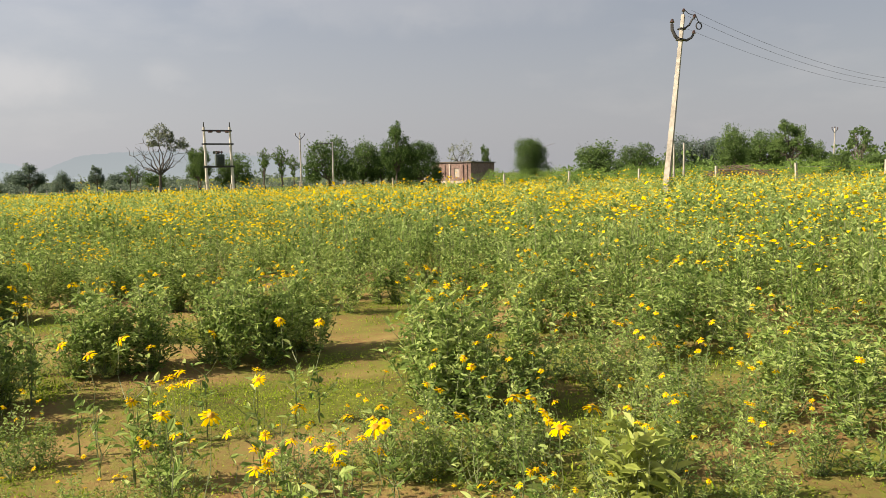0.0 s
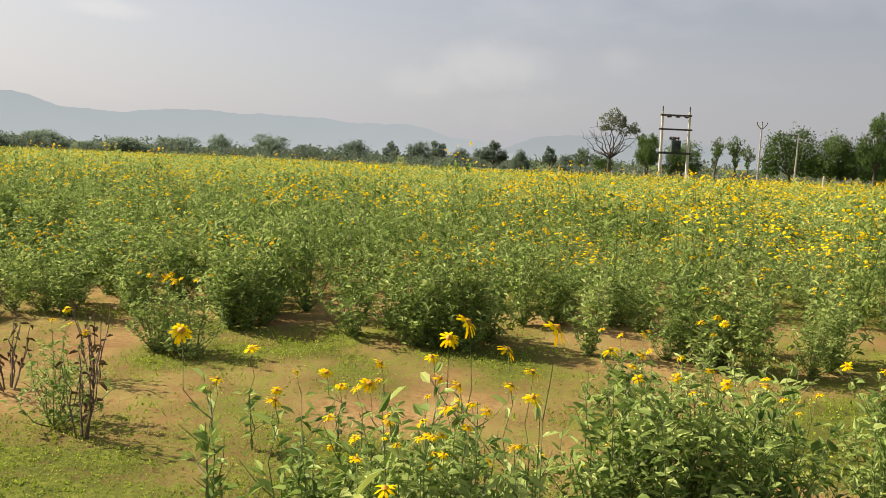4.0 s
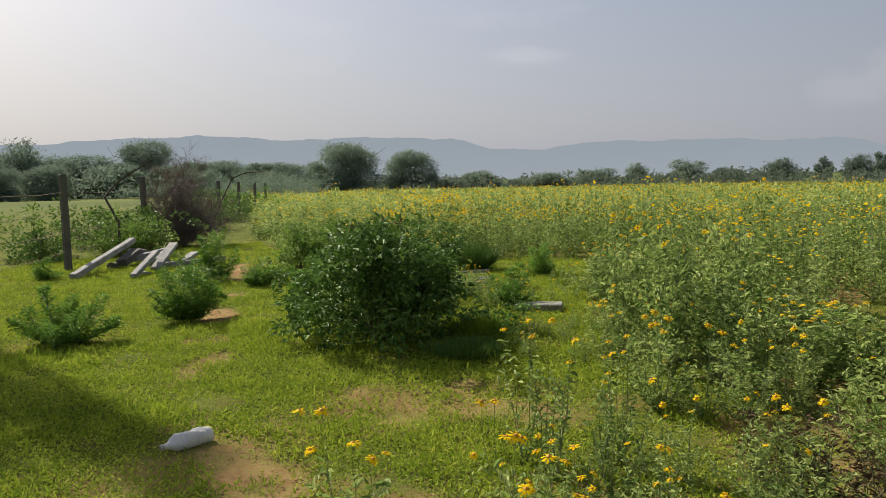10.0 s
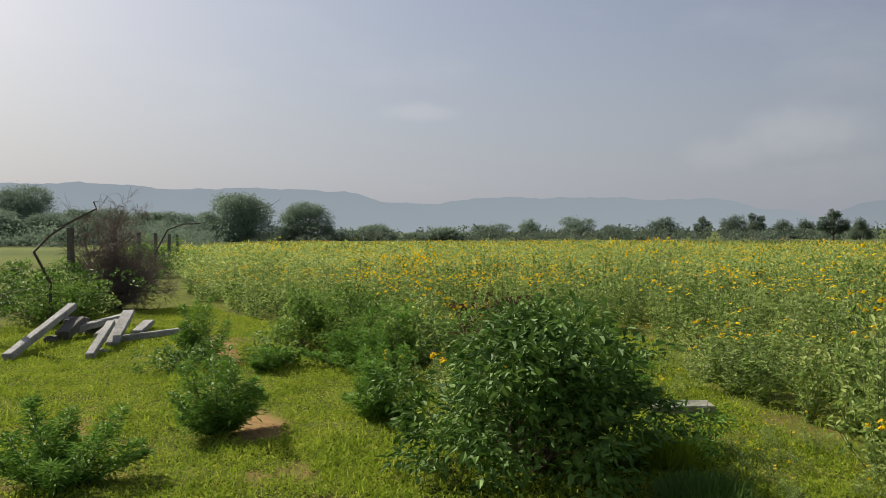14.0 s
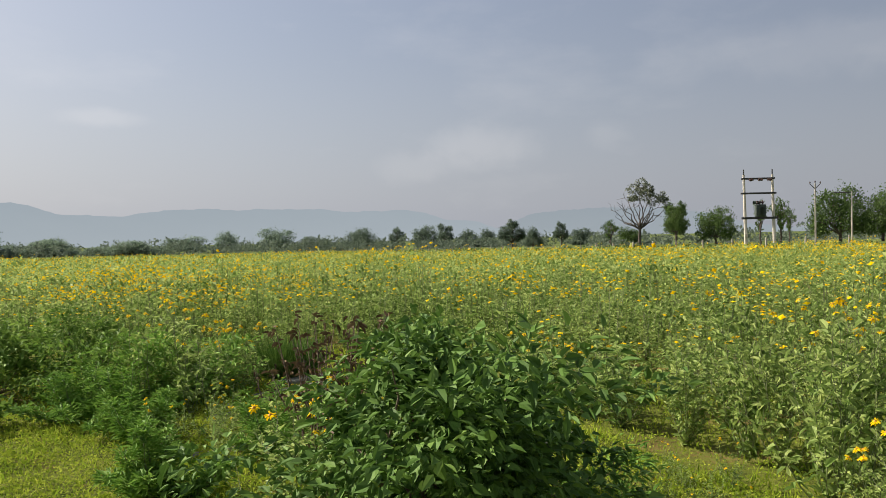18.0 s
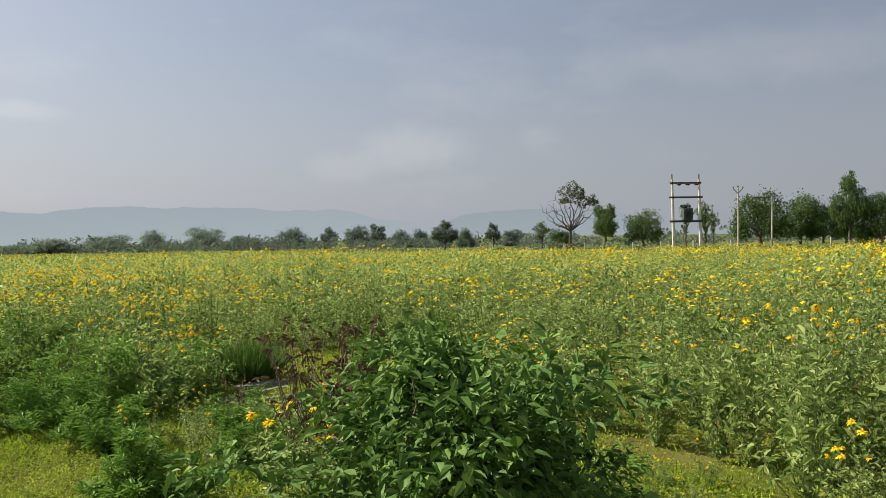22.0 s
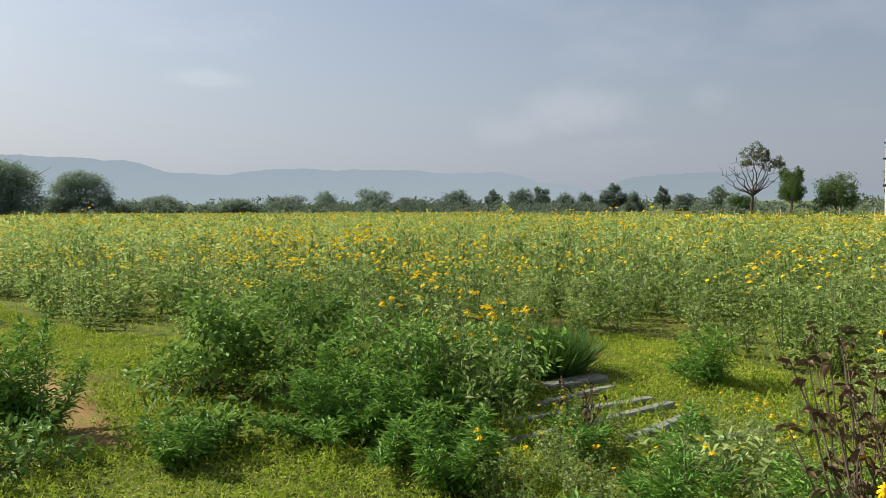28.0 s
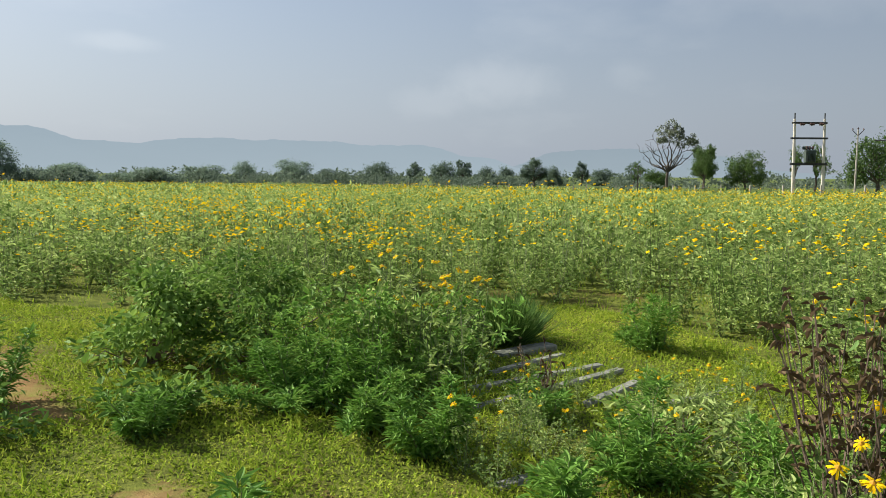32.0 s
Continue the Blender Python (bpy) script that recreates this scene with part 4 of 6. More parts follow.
KINDS_ONE = [plant_thing("flower_stalk", 370 + k, "single pale stalk topped by one large yellow flower", "wildflower", M_LEAF, "tall yellow flowers beside the path", 1.3, height=0.55, leaf_count=30, flowers=1, leaf=0.06, spread=0.06, shoots=2, stray=0.012, rise=0.14) for k in range(3)]
KINDS_HIGH = [plant_thing("flower_stalk", 390 + k, "high leafy stalk with several yellow flower heads", "wildflower", M_LEAF, "tall yellow flowers beside the path", 0.85, height=0.85, leaf_count=120, flowers=4, leaf=0.07, spread=0.2, shoots=5, stray=0.015, rise=0.1) for k in range(2)]
KINDS_WEED = [plant_thing("weed", 340 + k, "sparse grey-leaved weed with few flowers", "weed", M_LEAF, "sparse weeds beside the path", 1.0, height=0.58, leaf_count=330, flowers=2, leaf=0.042, spread=0.34, shoots=9) for k in range(3)]
KINDS_GAUNT = [plant_thing("gaunt_weed", 380 + k, "tall thin weed with sparse pale leaves", "weed", M_LEAF, "tall thin weeds", 1.2, height=0.95, leaf_count=150, flowers=2, leaf=0.055, spread=0.22, shoots=6, stray=0.01) for k in range(2)]
KINDS_PALE = [plant_thing("pale_weed", 350, "broad-leaved weed with pale yellow-green leaves", "weed", M_PALE, "", 1.0, height=0.6, leaf_count=120, flowers=1, leaf=0.11, spread=0.26, bare=0.2)]
KINDS_RED = [plant_thing("withered_weed", 360 + k, "half-withered weed with dark brown leaves", "weed", M_DEAD, "withered weeds beside the path", 1.0, height=0.5, leaf_count=300, flowers=0, leaf=0.045, spread=0.34) for k in range(2)]
USED, r_near = {}, random.Random(21)


def settle(kinds, x, y, size, tall=None, tilt=0.0):
    """Stands one of the kinds at a place: the first use takes the thing itself, later ones a copy."""
    root = kinds[r_near.randrange(len(kinds))]
    m = tilted(x, y, -0.01, r_near.uniform(0, 6.28), size, tall) @ Matrix.Rotation(tilt, 4, "X")
    if root.name in USED:
        copy_thing(root, m)
    else:
        USED[root.name] = (root, m)


def thicket(kinds, x, y, rx, ry, count, low=0.8, high=1.1):
    for _ in range(count):
        a, d = r_near.uniform(0, 6.28), math.sqrt(r_near.random())
        s = r_near.uniform(low, high)
        settle(kinds, x + rx * d * math.cos(a), y + ry * d * math.sin(a), s, s * r_near.uniform(0.9, 1.1), r_near.gauss(0, 0.06))


pos, r_pos = field_points(0.50, 0, 30, 15, -180, 180, -0.82, 0.30)
for x, y, z in pos[off_path(pos[:, 0], pos[:, 1]) < 6.2]:
    if y > -11:
        settle(KINDS_NEAR, x, y, r_near.uniform(0.85, 1.15), r_near.uniform(0.9, 1.1) * float(lie_of_crop(x, y)))
# clumps that stand out in front of the field
thicket(KINDS_NEAR, 6.55, -3.0, 0.38, 0.35, 7, 0.85, 1.05)
thicket(KINDS_NEAR, 7.7, -2.95, 0.62, 0.40, 12, 0.85, 1.0)
thicket(KINDS_NEAR, 8.55, -5.3, 0.60, 0.50, 12, 0.85, 1.05)
thicket(KINDS_WEED, 9.6, -6.9, 0.7, 0.8, 12, 0.6, 0.9)
thicket(KINDS_NEAR, 7.2, 0.1, 0.4, 0.3, 4, 0.6, 0.75)
thicket(KINDS_NEAR, 5.35, 0.45, 0.65, 0.30, 10, 0.85, 1.05)
thicket(KINDS_NEAR, 3.85, 0.6, 0.22, 0.15, 4, 0.7, 0.85)
thicket(KINDS_NEAR, 6.8, 1.4, 0.6, 0.3, 7, 0.6, 0.8)
thicket(KINDS_NEAR, 9.4, -0.9, 0.8, 0.6, 7, 0.7, 0.95)
thicket(KINDS_NEAR, 2.6, 0.75, 0.5, 0.3, 5, 0.6, 0.8)
thicket(KINDS_NEAR, 1.9, 1.0, 0.4, 0.35, 5, 0.6, 0.8)
thicket(KINDS_NEAR, 5.45, -3.6, 0.32, 0.22, 6, 0.8, 0.95)
thicket(KINDS_GAUNT, 4.1, -4.95, 0.25, 0.2, 4, 0.7, 0.85)
thicket(KINDS_NEAR, 7.6, 0.2, 1.0, 0.6, 8, 0.7, 1.0)
thicket(KINDS_NEAR, 3.9, 0.9, 0.5, 0.3, 4, 0.8, 1.0)
thicket(KINDS_WEED, 4.45, -5.0, 0.3, 0.25, 5, 0.8, 1.1)
thicket(KINDS_WEED, 3.45, -0.4, 0.28, 0.18, 6, 0.75, 0.95)
thicket(KINDS_WEED, 0.8, -0.7, 0.5, 0.35, 11, 0.5, 0.75)
thicket(KINDS_WEED, 1.0, 0.1, 0.5, 0.4, 8, 0.6, 0.8)
thicket(KINDS_WEED, 3.5, -1.9, 0.3, 0.2, 2, 0.7, 0.9)
thicket(KINDS_WEED, 0.75, 1.75, 0.5, 0.4, 11, 0.6, 0.9)
thicket(KINDS_WEED, -0.1, 2.75, 0.35, 0.5, 9, 0.6, 0.85)
thicket(KINDS_WEED, -2.6, 5.4, 0.9, 0.9, 18, 0.35, 0.6)
thicket(KINDS_WEED, -4.0, 4.9, 0.8, 0.6, 14, 0.35, 0.6)
thicket(KINDS_WEED, -5.1, 6.9, 0.6, 0.4, 12, 0.7, 0.95)
thicket(KINDS_WEED, -4.1, 6.25, 0.6, 0.5, 12, 0.22, 0.38)
thicket(KINDS_WEED, -3.2, 5.6, 0.5, 0.5, 10, 0.35, 0.55)
thicket(KINDS_WEED, -1.7, 6.3, 0.6, 0.9, 8, 0.6, 0.9)
thicket(KINDS_WEED, -5.0, 7.6, 0.9, 0.5, 9, 0.8, 1.0)
thicket(KINDS_GAUNT, 0.26, 0.34, 0.35, 0.3, 6, 0.62, 0.8)
thicket(KINDS_WEED, -1.15, 3.4, 0.45, 0.6, 12, 0.25, 0.42)
thicket(KINDS_WEED, -0.75, 2.6, 0.3, 0.35, 6, 0.22, 0.38)
thicket(KINDS_WEED, -3.15, 3.25, 0.45, 0.3, 8, 0.8, 1.05)
thicket(KINDS_RED, 1.45, 0.45, 0.3, 0.2, 4, 0.6, 0.8)
thicket(KINDS_PALE, 5.45, -4.15, 0.12, 0.1, 2, 0.9, 1.05)
for x, y in ((6.51, -4.95), (6.31, -5.69), (6.16, -5.5), (6.09, -5.03), (6.82, -5.1), (6.93, -5.93), (6.89, -6.43), (7.39, -5.11), (7.54, -5.15), (7.03, -6.92), (6.82, -6.99), (6.75, -7.52), (6.9, -7.61), (7.38, -7.36), (7.55, -7.54), (7.52, -7.83), (7.73, -7.76), (7.73, -7.27), (6.31, -6.83), (6.39, -7.12)):
    settle(KINDS_ONE, x, y, r_near.uniform(0.9, 1.15))
thicket(KINDS_TALL, 7.3, -7.0, 0.9, 0.4, 7, 0.75, 1.0)
thicket(KINDS_TALL, 6.7, -6.0, 0.5, 0.5, 5, 0.7, 0.95)
thicket(KINDS_WEED, 7.2, -6.3, 0.9, 0.5, 14, 0.4, 0.65)
thicket(KINDS_WEED, 6.0, -5.9, 0.4, 0.4, 6, 0.3, 0.5)
thicket(KINDS_WEED, 8.9, -6.6, 0.8, 0.5, 12, 0.45, 0.75)
thicket(KINDS_WEED, 9.9, -5.4, 0.6, 0.7, 12, 0.6, 0.95)
thicket(KINDS_NEAR, 10.2, -3.4, 0.6, 0.7, 7, 0.7, 0.95)
thicket(KINDS_WEED, 6.9, -7.3, 0.9, 0.3, 9, 0.35, 0.6)
thicket(KINDS_WEED, 6.2, -5.2, 0.5, 0.4, 6, 0.4, 0.65)
thicket(KINDS_WEED, 7.3, -7.6, 1.0, 0.25, 9, 0.4, 0.65)
thicket(KINDS_PALE, 8.4, -7.35, 0.2, 0.15, 3, 0.7, 0.85)
thicket(KINDS_WEED, 8.0, -6.3, 0.5, 0.4, 7, 0.7, 1.0)
thicket(KINDS_WEED, 8.4, -7.3, 0.8, 0.5, 9, 0.4, 0.7)
for x, y, h in ((4.68, -3.13, 0.78), (4.69, -3.02, 0.69), (4.59, -2.13, 0.51), (5.01, -2.08, 0.40), (5.51, -2.56, 0.69), (5.56, -2.97, 0.79), (5.63, -3.22, 0.88), (5.71, -3.0, 0.74), (5.83, -3.12, 0.76), (5.87, -3.71, 0.98), (5.89, -3.04, 0.68), (5.05, -3.53, 0.79), (5.3, -2.79, 0.55), (5.91, -3.3, 0.76), (6.26, -2.83, 0.73)):
    settle(KINDS_ONE, x, y, 1.05, h / 0.66)
thicket(KINDS_WEED, 5.6, -2.9, 0.7, 0.3, 6, 0.4, 0.6)
thicket(KINDS_WEED, 6.7, -1.6, 0.35, 0.5, 4, 0.8, 1.0)
thicket(KINDS_TALL, 4.5, -5.0, 0.3, 0.3, 3, 0.9, 1.1)
thicket(KINDS_TALL, 0.3, -0.9, 0.7, 0.4, 5, 0.7, 0.9)
for x, y in ((-5.12, 6.58), (-4.83, 5.95), (-4.61, 5.81), (-5.32, 6.05), (-5.3, 6.9), (-5.0, 6.4)):
    settle(KINDS_HIGH, x, y, r_near.uniform(0.9, 1.05))


# ---------- bushes ----------
def bush_thing(name, seed, x, y, width, height, label, mat, count, leaf, slim=0.5, hang=0.0, hollow=0.5, category="bush"):
    """A bush: bent stems from one foot and a crown of single leaves."""
    r = np.random.default_rng(seed)
    wood, crown = Geo(), Geo()
    rx, rz = width / 2, height / 2
    lobes = [(r.normal(0, 0.48 * rx), r.normal(0, 0.48 * rx), height * r.uniform(0.25, 0.80), rx * r.uniform(0.22, 0.5), rz * r.uniform(0.3, 0.55)) for _ in range(14)]
    lobes += [(0.55 * rx * math.cos(a), 0.55 * rx * math.sin(a), 0.20 * height, 0.42 * rx, 0.22 * height) for a in (0.3, 1.4, 2.4, 3.5, 4.5, 5.5)]
    lobes.append((0, 0, 0.42 * height, 0.75 * rx, 0.78 * rz))
    weight = np.array([l[3] * l[4] ** 0.7 for l in lobes])
    k = r.choice(len(lobes), count, p=weight / weight.sum())
    l = np.array(lobes)[k]
    d = unit(r.normal(0, 1, (count, 3)))
    rad = (hollow + (1 - hollow) * r.uniform(0, 1, count)) * r.uniform(0.85, 1.12, count)
    p = l[:, :3] + d * rad[:, None] * l[:, [3, 3, 4]]
    # leaves gather at the ends of twigs, with gaps between
    twig = r.integers(0, max(12, count // 22), count)
    spray = r.normal(0, 1.0, (count, 3))
    p, d = p[twig] + spray * (0.95 * leaf) * (1, 1, 0.6), unit(0.6 * d[twig] + 0.6 * unit(spray))
    p[:, 2] = np.abs(p[:, 2]) + 0.01
    L = leaf * r.uniform(0.55, 1.35, count)
    al = unit(d * (1, 1, 0.3) + r.normal(0, 0.55, (count, 3)) + (0, 0, 0.25 - hang))
    crown.add(*leaves(p, al, unit(r.normal(0, 0.45, (count, 3)) + (0, 0, 1.0)), L, L * slim * r.uniform(0.8, 1.2, count), fold=0.10, curl=0.25))
    for _ in range(22):
        q = p[r.integers(count)]
        wood.add(*tube(bent((r.normal(0, 0.03), r.normal(0, 0.03), 0), q, 6, 0.06), np.linspace(0.010, 0.002, 6) * max(0.6, height), 5))
    root = tagged(new(name), label, category)
    part("stem", wood, M_TWIG, root)
    part("foliage", crown, mat, root)
    root.matrix_basis = tilted(x, y)
    return root


bush_thing("broadleaf_bush", 1, -2.55, 2.58, 2.0, 1.32, "large dark green bush with broad drooping leaves", M_BUSH, 11000, 0.060, 0.54, 0.25, 0.45)
bush_thing("broadleaf_bush", 2, -7.1, 6.8, 1.25, 0.86, "airy leafy green bush at the edge of the flower field", M_SAPLING, 2600, 0.062, 0.60, 0.15, 0.5)
bush_thing("broadleaf_bush", 3, -6.2, 6.85, 1.25, 0.86, "dense green bush shading the grass beside it", M_SAPLING, 3800, 0.052, 0.45, 0.2, 0.3)
bush_thing("weed_bush", 4, -5.2, 6.7, 1.5, 0.66, "low mixed green weeds beside fallen posts", M_FERN, 3200, 0.065, 0.35)
bush_thing("weed_bush", 5, -6.5, 5.5, 0.7, 0.36, "small low leafy weed on the grass", M_SAPLING, 420, 0.075, 0.55)
bush_thing("weed_bush", 11, -7.4, 4.8, 0.9, 0.40, "low dark weed clump on the grass", M_BUSH, 600, 0.06, 0.5)
bush_thing("hedge_bush", 25, -12.6, 7.6, 1.7, 0.95, "dense leafy bush behind the heap of posts", M_SAPLING, 2600, 0.075, 0.55)
bush_thing("hedge_bush", 26, -13.2, 8.6, 1.5, 1.05, "yellowish twiggy hedge bush by the fence", M_LEAF, 1500, 0.06, 0.45)
bush_thing("hedge_bush", 28, -19.2, 16.2, 2.2, 1.5, "dense bush hiding the fence wires", M_BUSH, 1500, 0.09, 0.5)
bush_thing("hedge_bush", 29, -23.5, 21.5, 2.8, 1.6, "dense bush along the far fence", M_BUSH, 1500, 0.11, 0.5)
bush_thing("hedge_bush", 30, -30.0, 29.5, 4.0, 1.8, "dense bush at the end of the fence", M_FERN, 1500, 0.14, 0.5)
bush_thing("hedge_bush", 41, -14.6, 7.0, 1.9, 1.15, "tangled green bush beyond the heap of posts", M_SAPLING, 1900, 0.075, 0.5)
bush_thing("hedge_bush", 42, -15.9, 9.2, 2.0, 1.25, "dark tangled hedge bush beyond the fence", M_BUSH, 1700, 0.08, 0.5)
bush_thing("hedge_bush", 43, -16.3, 11.9, 2.0, 1.3, "grey-green bush beside the thorn bush", M_FERN, 1600, 0.085, 0.45)
bush_thing("hedge_bush", 44, -13.4, 6.3, 1.4, 0.75, "low leafy bush at the fence", M_BUSH, 1300, 0.07, 0.5)
bush_thing("broadleaf_weed", 13, -3.1, 4.3, 0.8, 0.38, "low weed with soft pale leaves", M_LEAF, 420, 0.062, 0.5)
bush_thing("broadleaf_weed", 14, -3.4, 5.2, 0.9, 0.30, "spreading grey-green weed among posts", M_LEAF, 420, 0.055, 0.45)
bush_thing("weed_bush", 15, -1.7, 3.3, 0.7, 0.32, "low weeds at the foot of the bush", M_FERN, 700, 0.06, 0.3)
bush_thing("hedge_bush", 16, -13.9, 8.8, 2.4, 1.05, "tangled green hedge bush under the fence", M_BUSH, 1800, 0.09, 0.55)
bush_thing("hedge_bush", 17, -18.8, 13.3, 2.2, 1.0, "grey-green hedge bush along the fence", M_FERN, 1300, 0.09, 0.4)
bush_thing("hedge_bush", 18, -21.5, 17.6, 2.6, 1.2, "bushy hedge growth along the fence", M_FERN, 1200, 0.10, 0.4)
bush_thing("hedge_bush", 19, -27.0, 24.5, 3.4, 1.3, "hedge growth far along the fence", M_BUSH, 1200, 0.13, 0.5)


def feathery_shrub(seed, x, y, width, height, label, count, shoots=15):
    """A shrub of upright shoots from one foot, each a plume of thin leaves."""
    r = np.random.default_rng(seed)
    wood, crown = Geo(), Geo()
    per = int(1.5 * count / shoots)
    for k in range(shoots):
        a, e = r.uniform(0, 6.28), math.sqrt(r.uniform(0.02, 1.0))
        h = height * (1.05 - 0.5 * e * e) * (r.uniform(0.75, 1.15) if k % 2 else r.uniform(0.3, 0.65))
        reach = 0.5 * width * (e * r.uniform(0.7, 1.0) if k % 2 else r.uniform(0.6, 1.15))
        u = np.linspace(0, 1, 6)[:, None]
        p = np.concatenate([math.cos(a) * reach * (0.15 + 0.85 * u**0.75), math.sin(a) * reach * (0.15 + 0.85 * u**0.75), h * u**1.05], 1) + r.normal(0, 0.012, (6, 3)) * u
        wood.add(*tube(p, np.linspace(0.007, 0.0015, 6), 4))
        s = 0.04 + 0.96 * r.uniform(0, 1, per)
        i = np.minimum((s * 5).astype(int), 4)
        base = p[i] + (p[i + 1] - p[i]) * (s * 5 - i)[:, None]
        b = r.uniform(0, 6.28, per)
        out = (0.15 + 0.55 * np.sin(np.pi * np.clip(s, 0, 0.97))) * 0.13 * r.uniform(0, 1, per)
        d = np.stack([np.cos(b), np.sin(b), r.normal(0.45, 0.35, per)], -1)
        L = 0.05 * r.uniform(0.6, 1.4, per)
        crown.add(*leaves(base + out[:, None] * d, unit(d + r.normal(0, 0.3, (per, 3))), np.tile([0.1, 0.1, 1.0], (per, 1)), L, L * 0.34, fold=0.15, curl=0.2, fine=False))
    root = tagged(new("feathery_shrub"), label, "shrub")
    part("stem", wood, M_STEM, root)
    part("foliage", crown, M_FERN, root)
    root.matrix_basis = tilted(x, y)


feathery_shrub(31, -5.70, 5.75, 0.95, 0.52, "dark feathery weeds in the shade of the bushes", 2600, 16)
feathery_shrub(32, -5.20, 5.45, 0.85, 0.48, "dark green feathery weeds beside fallen posts", 2400, 15)
feathery_shrub(33, -5.85, 6.2, 0.80, 0.58, "dense thin-leaved weeds under the bush", 2400, 15)
feathery_shrub(34, -5.25, 6.1, 0.80, 0.50, "green thin-leaved weeds next to the grass tuft", 2000, 13)
feathery_shrub(6, -7.7, 5.6, 0.80, 0.80, "feathery bright green shrub on the grass", 3000)
feathery_shrub(7, -5.15, 2.68, 0.78, 0.76, "feathery green shrub with thin leaves", 3600, 18)
feathery_shrub(8, -4.15, 3.55, 0.75, 0.52, "dense dark feathery shrub by the track", 3200)
feathery_shrub(9, -5.25, 1.20, 0.95, 0.58, "low feathery shrub in the shade", 3000)
feathery_shrub(10, -4.8, 4.9, 0.55, 0.58, "tall feathery weed beside the fallen posts", 1600, 9)
feathery_shrub(12, -3.05, 7.6, 0.7, 0.5, "thin-leaved shrub beside concrete posts", 1800, 10)
feathery_shrub(20, -10.4, 4.4, 0.5, 0.34, "small shrub at the foot of a post", 900, 9)
feathery_shrub(21, -3.2, 4.15, 0.6, 0.62, "upright feathery weed by the dead stalks", 1500, 9)
feathery_shrub(22, -3.75, 4.6, 0.6, 0.5, "feathery weed beside the mossy posts", 1500, 9)
feathery_shrub(23, -6.45, 5.15, 0.55, 0.36, "small dark shrub on the grass", 1200, 9)
feathery_shrub(25, -4.15, 5.55, 0.5, 0.30, "low feathery weed between mossy posts", 800, 8)
feathery_shrub(26, -3.45, 5.75, 0.45, 0.26, "low thin-leaved weed between posts", 700, 8)
feathery_shrub(24, -2.3, 4.9, 0.55, 0.5, "thin-leaved weed near fallen posts", 1300, 9)


def tuft_thing(name, seed, x, y, width, height, label, mat, count):
    r = np.random.default_rng(seed)
    a, d = r.uniform(0, 6.28, count), np.sqrt(r.uniform(0, 1, count)) * width / 2
    g = Geo()
    base = np.stack([0.5 * d * np.cos(a), 0.5 * d * np.sin(a), 0 * a], -1)
    along = np.stack([np.cos(a) * d / width * 1.4, np.sin(a) * d / width * 1.4, np.full(count, 1.0)], -1) + r.normal(0, 0.30, (count, 3))
    g.add(*leaves(base, along, np.stack([np.cos(a), np.sin(a), 0.3 + 0 * a], -1), height * r.uniform(0.6, 1.15, count), np.full(count, 0.006), 0.1, 0.03))
    root = tagged(new(name), label, "grass tuft")
    part("grass", g, mat, root)
    root.matrix_basis = tilted(x, y)


# Dark bush leaf on this tuft paints in its shaded side.
tuft_thing("grass_tuft", 1, -4.38, 7.80, 0.90, 0.44, "dense dark tuft of coarse grass", M_BUSH, 2600)
tuft_thing("grass_tuft", 2, -1.75, 3.0, 0.6, 0.22, "soft green tuft of grass beside the bush", M_GRASS, 1500)
# The bush's shade is put into this grass by a darker leaf colour.
tuft_thing("grass_tuft", 4, -1.45, 2.35, 0.9, 0.17, "dark fine grass in the shade of the bush", M_BUSH, 1800)


def dead_stalks(name, seed, x, y, width, height, label, stems, leaf_n, lowest=2):
    """Dry stalks with curled brown leaves."""
    r = np.random.default_rng(seed)
    wood, dry = Geo(), Geo()
    for _ in range(stems):
        a, d = r.uniform(0, 6.28), width / 2 * math.sqrt(r.uniform())
        top = np.array([d * math.cos(a), d * math.sin(a), height * r.uniform(0.65, 1.0)])
        p = bent((0.3 * top[0], 0.3 * top[1], 0), top, 6, 0.03)
        wood.add(*tube(p, np.linspace(0.006, 0.002, 6), 4))
        for i in range(lowest, 6):
            for _ in range(leaf_n):
                u = p[i] + r.normal(0, 0.012, 3)
                b = r.uniform(0, 6.28)
                dry.add(*leaves([u], [[math.cos(b), math.sin(b), r.uniform(-0.8, 0.6)]], [[0.1, 0.2, 1]], [0.05 * r.uniform(0.6, 1.2)], [0.022], 0.35, 0.4))
    root = tagged(new(name), label, "dead plant")
    part("stalk", wood, M_TWIG, root)
    part("dry_foliage", dry, M_DEAD, root)
    root.matrix_basis = tilted(x, y)


dead_stalks("dead_plant", 1, -3.12, 3.65, 0.82, 1.08, "clump of dead brown stalks with curled leaves", 50, 4, 3)
dead_stalks("dead_plant", 2, 2.9, -1.4, 0.45, 0.48, "leafless dry brown stalks on bare soil", 12, 1)
dead_stalks("dead_plant", 3, 3.3, -1.1, 0.35, 0.5, "thin dry stalks on sandy soil", 8, 1)
dead_stalks("dead_plant", 4, 3.7, -2.1, 0.35, 0.5, "dry brown weed stalks", 7, 1)
dead_stalks("dead_plant", 5, -4.15, 6.05, 0.35, 0.42, "small bare twiggy weed among posts", 7, 1)


